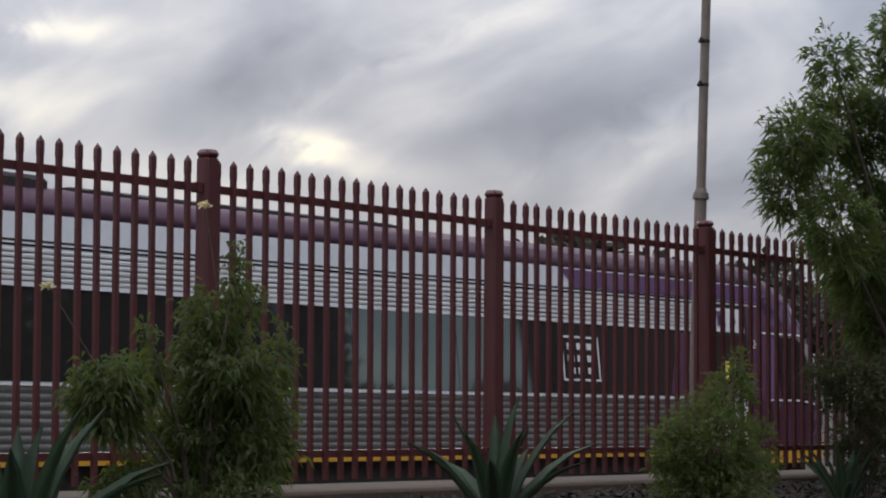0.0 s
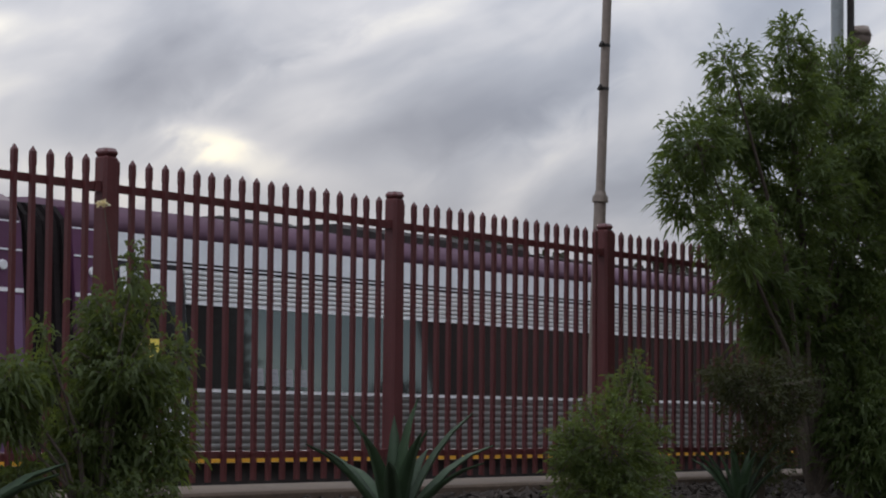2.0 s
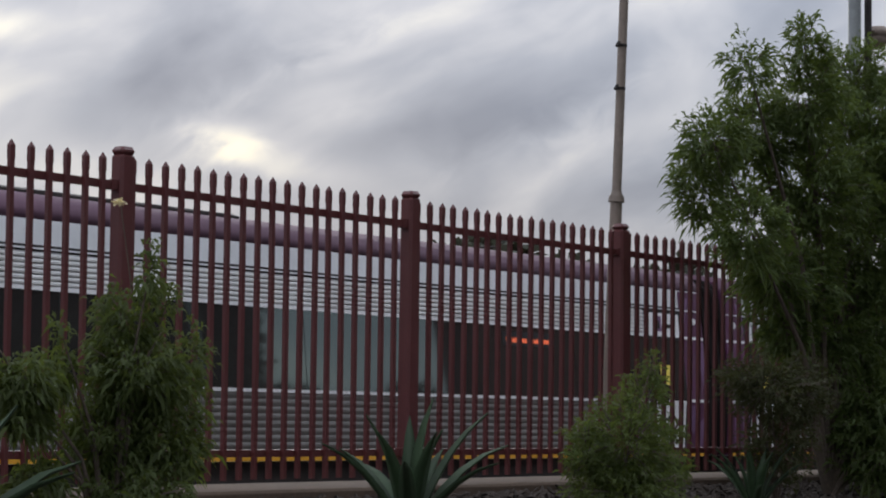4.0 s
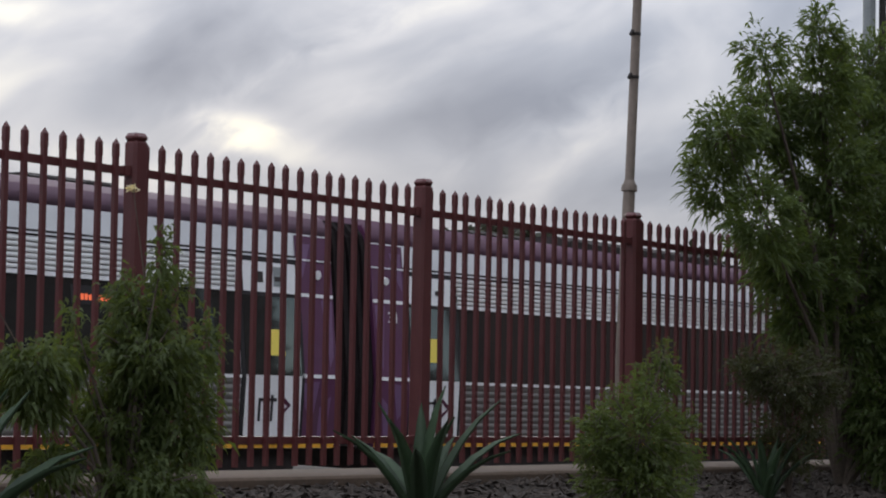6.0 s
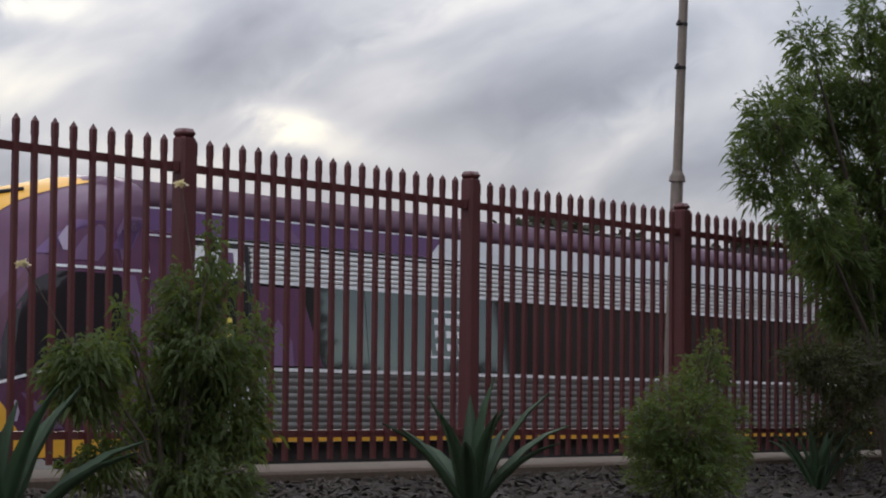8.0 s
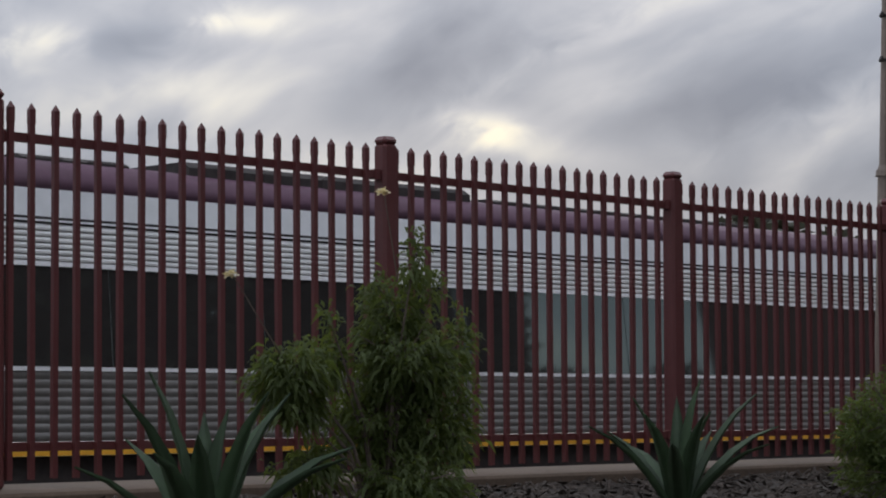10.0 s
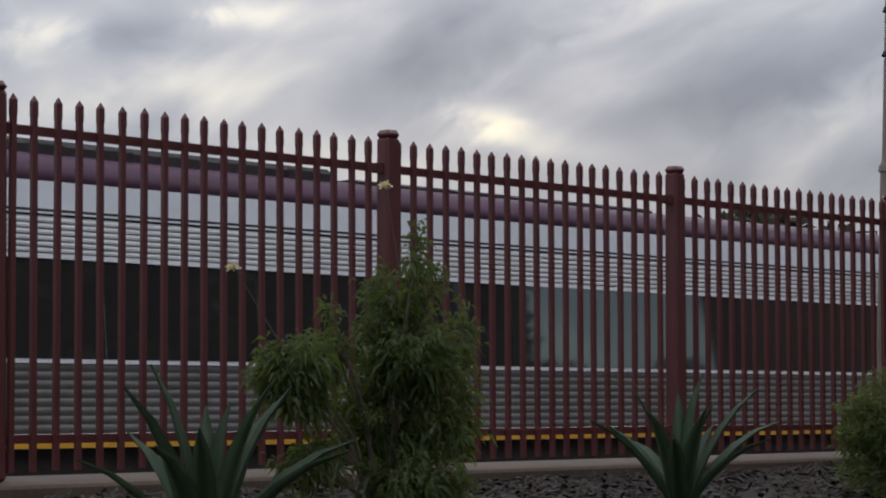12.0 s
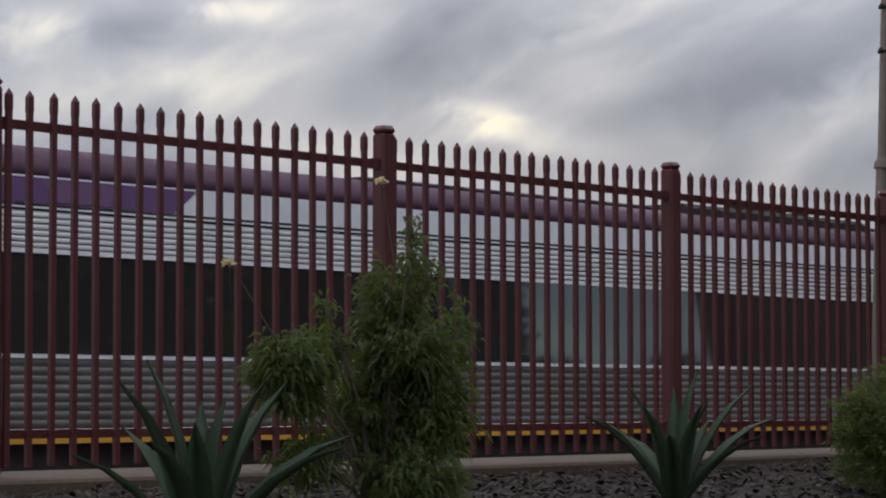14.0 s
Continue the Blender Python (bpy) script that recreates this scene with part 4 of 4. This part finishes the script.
plant("shrub", "low rounded olive shrub, leaf colour darkened for the tree's shade", "shrub", (11.6, -1.3), [(-0.1, 0.0, 0.85, 0.37, 0.26), (-0.29, 0.09, 0.9, 0.2, 0.16), (0.24, -0.07, 0.77, 0.24, 0.28), (0, 0, 0.45, 0.3, 0.35)], 9000, 0.06, 0.014, 0.8, SHADED_OLIVE, 7, 0.012, "garden shrubs")
plant("shrub", "leafy shrub with a pointed tip before the fence", "shrub", (9.25, -1.6),
      [(0.05, 0.0, 0.48, 0.35, 0.32), (0.30, 0.05, 0.77, 0.17, 0.19), (0.25, -0.05, 0.96, 0.07, 0.12), (-0.17, 0.11, 0.45, 0.18, 0.2), (0.44, -0.05, 0.43, 0.15, 0.24), (0.02, -0.02, 0.22, 0.37, 0.2)],
      12000, 0.058, 0.014, 0.8, SHRUB, 8, 0.012, "garden shrubs")
tall_shrub = plant("shrub", "tall leafy shrub with wispy shoots before the fence", "shrub", (5.4, -1.6),
      [(0.13, 0.0, 0.80, 0.25, 0.22), (0.15, 0.08, 1.03, 0.17, 0.18), (0.15, -0.05, 1.25, 0.06, 0.14), (0.08, 0.11, 0.52, 0.24, 0.24), (0.27, -0.05, 0.53, 0.19, 0.26), (0.43, -0.02, 0.88, 0.08, 0.20),
       (-0.20, 0.08, 0.82, 0.08, 0.16), (-0.27, 0.02, 0.98, 0.035, 0.10), (-0.49, -0.02, 0.80, 0.15, 0.11), (-0.50, 0.03, 0.73, 0.15, 0.13), (-0.47, 0.01, 0.62, 0.14, 0.10), (0.06, -0.11, 0.27, 0.27, 0.15), (-0.36, 0.06, 0.36, 0.14, 0.12), (0.30, 0.0, 1.12, 0.05, 0.09)],
      12500, 0.082, 0.017, 1.3, SHRUB, 9, 0.014, "garden shrubs")


def blossom(p, tip, foot):
    """A thin shoot that ends in a pale tuft."""
    shoot = part("shoot", tube(bmesh.new(), foot, tip, 0.004, 0.0025, 5), BARK, p)
    rng = random.Random(1)
    vs, fs = blades(rng, [(Vector(tip) + Vector((rng.gauss(0, 0.014), rng.gauss(0, 0.008), rng.gauss(0, 0.005))), (-0.6, 0, 0.1)) for _ in range(70)], 0.022, 0.012, 0.2, 0.0)
    mesh_of("tuft", vs, fs, BLOSSOM, shoot, "pale dry flower tuft")


blossom(tall_shrub, (0.02, 0.0, 1.55), (0.10, 0.0, 1.15))
blossom(tall_shrub, (-0.80, 0.0, 1.175), (-0.52, 0.0, 0.8))


def agave(at, size, seed):
    rng = random.Random(seed)
    x, y = at
    p = thing("agave", "spiky grey-green agave rosette", "agave", pose(x, y, ground_level(x, y) - 0.02), "agaves")
    n = 14
    for i in range(n):
        a = i * 2.4 + rng.uniform(-0.2, 0.2)
        lift = 0.70 + 0.75 * (1 - i / n) ** 0.8 + rng.uniform(-0.1, 0.1)
        L = size * rng.uniform(0.8, 1.1)
        u = Vector((math.cos(a), math.sin(a), 0))
        s = Vector((-u.y, u.x, 0))
        vs, fs = [], []
        for j in range(6):
            t = j / 5
            bend = lift - 0.26 * t * t * (1.4 - lift * 0.6)
            c = u * (0.03 + L * t * math.cos(bend)) + Vector((0, 0, L * t * math.sin(bend)))
            w = 0.042 * size / 0.6 * (1 - t ** 2.0) * (0.8 + 0.7 * t) + 0.002
            up = Vector((-u.x * math.sin(bend), -u.y * math.sin(bend), math.cos(bend)))
            vs += [c - s * w + up * w * 0.45, c - up * 0.008, c + s * w + up * w * 0.45, c + up * 0.006 * (1 - t)]
        for j in range(5):
            for q in range(4):
                b = j * 4
                fs.append((b + q, b + (q + 1) % 4, b + 4 + (q + 1) % 4, b + 4 + q))
        mesh_of("leaf", vs, fs, AGAVE, p, smooth=True)


agave((7.6, -1.4), 0.70, 1)
agave((4.25, -1.9), 0.80, 2)
agave((11.3, -1.3), 0.48, 3)


# ---- distance: trees beyond the line, and the street side behind the eye that the windows mirror ----
def far_tree(at, h, w, seed, name="far_tree", label="dark tree far beyond the railway", n=900, low=0.4, high=0.86, clumps=9, leaf=0.10):
    rng = random.Random(seed)
    x, y = at
    p = thing(name, label, "tree", pose(x, y, ground_level(x, y) - 0.1), "distant trees")
    bm = tube(bmesh.new(), (0, 0, 0), (0.1, 0, h * 0.6), 0.02 * h, 0.008 * h, 7)
    vs, fs = [], []
    for k in range(clumps):
        c = Vector((rng.uniform(-0.6, 0.6) * w, rng.uniform(-0.6, 0.6) * w, h * rng.uniform(low, high)))
        tube(bm, (0.05, 0, h * 0.35), c, 0.008 * h, 0.003 * h, 5)
        r = w * rng.uniform(0.3, 0.5)
        pl = []
        for _ in range(n // clumps):
            d = Vector((rng.gauss(0, 1), rng.gauss(0, 1), rng.gauss(0, 1))).normalized()
            pl.append((c + Vector((d.x * r, d.y * r, d.z * r * 0.7)) * rng.uniform(0.5, 1.1), d * 0.8))
        v2, f2 = blades(rng, pl, leaf * h, 0.5 * leaf * h, 0.4)
        q = len(vs)
        vs += v2
        fs += [tuple(i + q for i in f) for f in f2]
    part("trunk", bm, BARK, p)
    mesh_of("crown", vs, fs, FARLEAF, p)


for i, (x, y, h, w) in enumerate(((59.6, 40, 9.0, 1.9), (61.9, 40.5, 8.8, 1.6), (69, 42, 8.4, 3.4), (75, 42, 8.8, 3.6), (81, 44, 8.9, 3.6), (88, 44, 9.0, 4), (97, 46, 9.4, 5))):
    far_tree((x, y), h, w, 20 + i)
for i in range(12):
    far_tree((4 + i * 3.15, -15 - (i % 3) * 0.8), 15.5 + (i * 7 % 4) * 0.5, 3.6, 40 + i, "street_tree", "tall dark street tree across the road", 4200, 0.42, 0.90, 26, 0.055)
for i, (x, h) in enumerate(((40.9, 12.6), (43.6, 9.6), (46.2, 8.8), (49.2, 9.3))):
    far_tree((x, -16.5), h, 2.2, 60 + i, "street_tree", "dark street tree across the road", 2400, 0.4, 0.88, 16, 0.06)


def house(x0, x1, y0, y1, h):
    z = ground_level((x0 + x1) / 2, y0)
    b = thing("brick_building", "plain red brick building across the street", "building", pose(0, 0, z))
    part("wall", boxed(x0, x1, y0, y1, -0.5, h, bevel=0.05), BRICK, b)
    part("roof", prism(bmesh.new(), [(y0 - 0.4, h), (y1 + 0.4, h), ((y0 + y1) / 2, h + 1.8)], x0 - 0.4, x1 + 0.4), UNDER, b)


house(42.7, 80.0, -9.4, -8.0, 12.5)


# ---- what moves ----
def run(t):
    """How far the first gangway has come along x."""
    return 2.84 + 4.519 * t + 0.40034 * t * t - 0.00469 * t ** 3


def motions():
    times = [i * 0.25 for i in range(57)]
    for c, middle, back, sets in CARS:
        rows = []
        for t in times:
            x = run(t) - middle
            m = pose(x, TRACK_Y, RAIL_Z + FALL * x, 0, TILT, 0)
            rows.append((t, m @ pose(0, 0, 0, 0, 0, 180) if back else m))
        walk(c, rows)
        s = -1 if back else 1
        fine = [i * 0.05 for i in range(281)]
        for w, x in sets:
            walk(w, [(t, pose(x, 0, 0.42, 0, s * math.degrees((run(t) - run(0)) / 0.42), 0)) for t in fine])


motions()
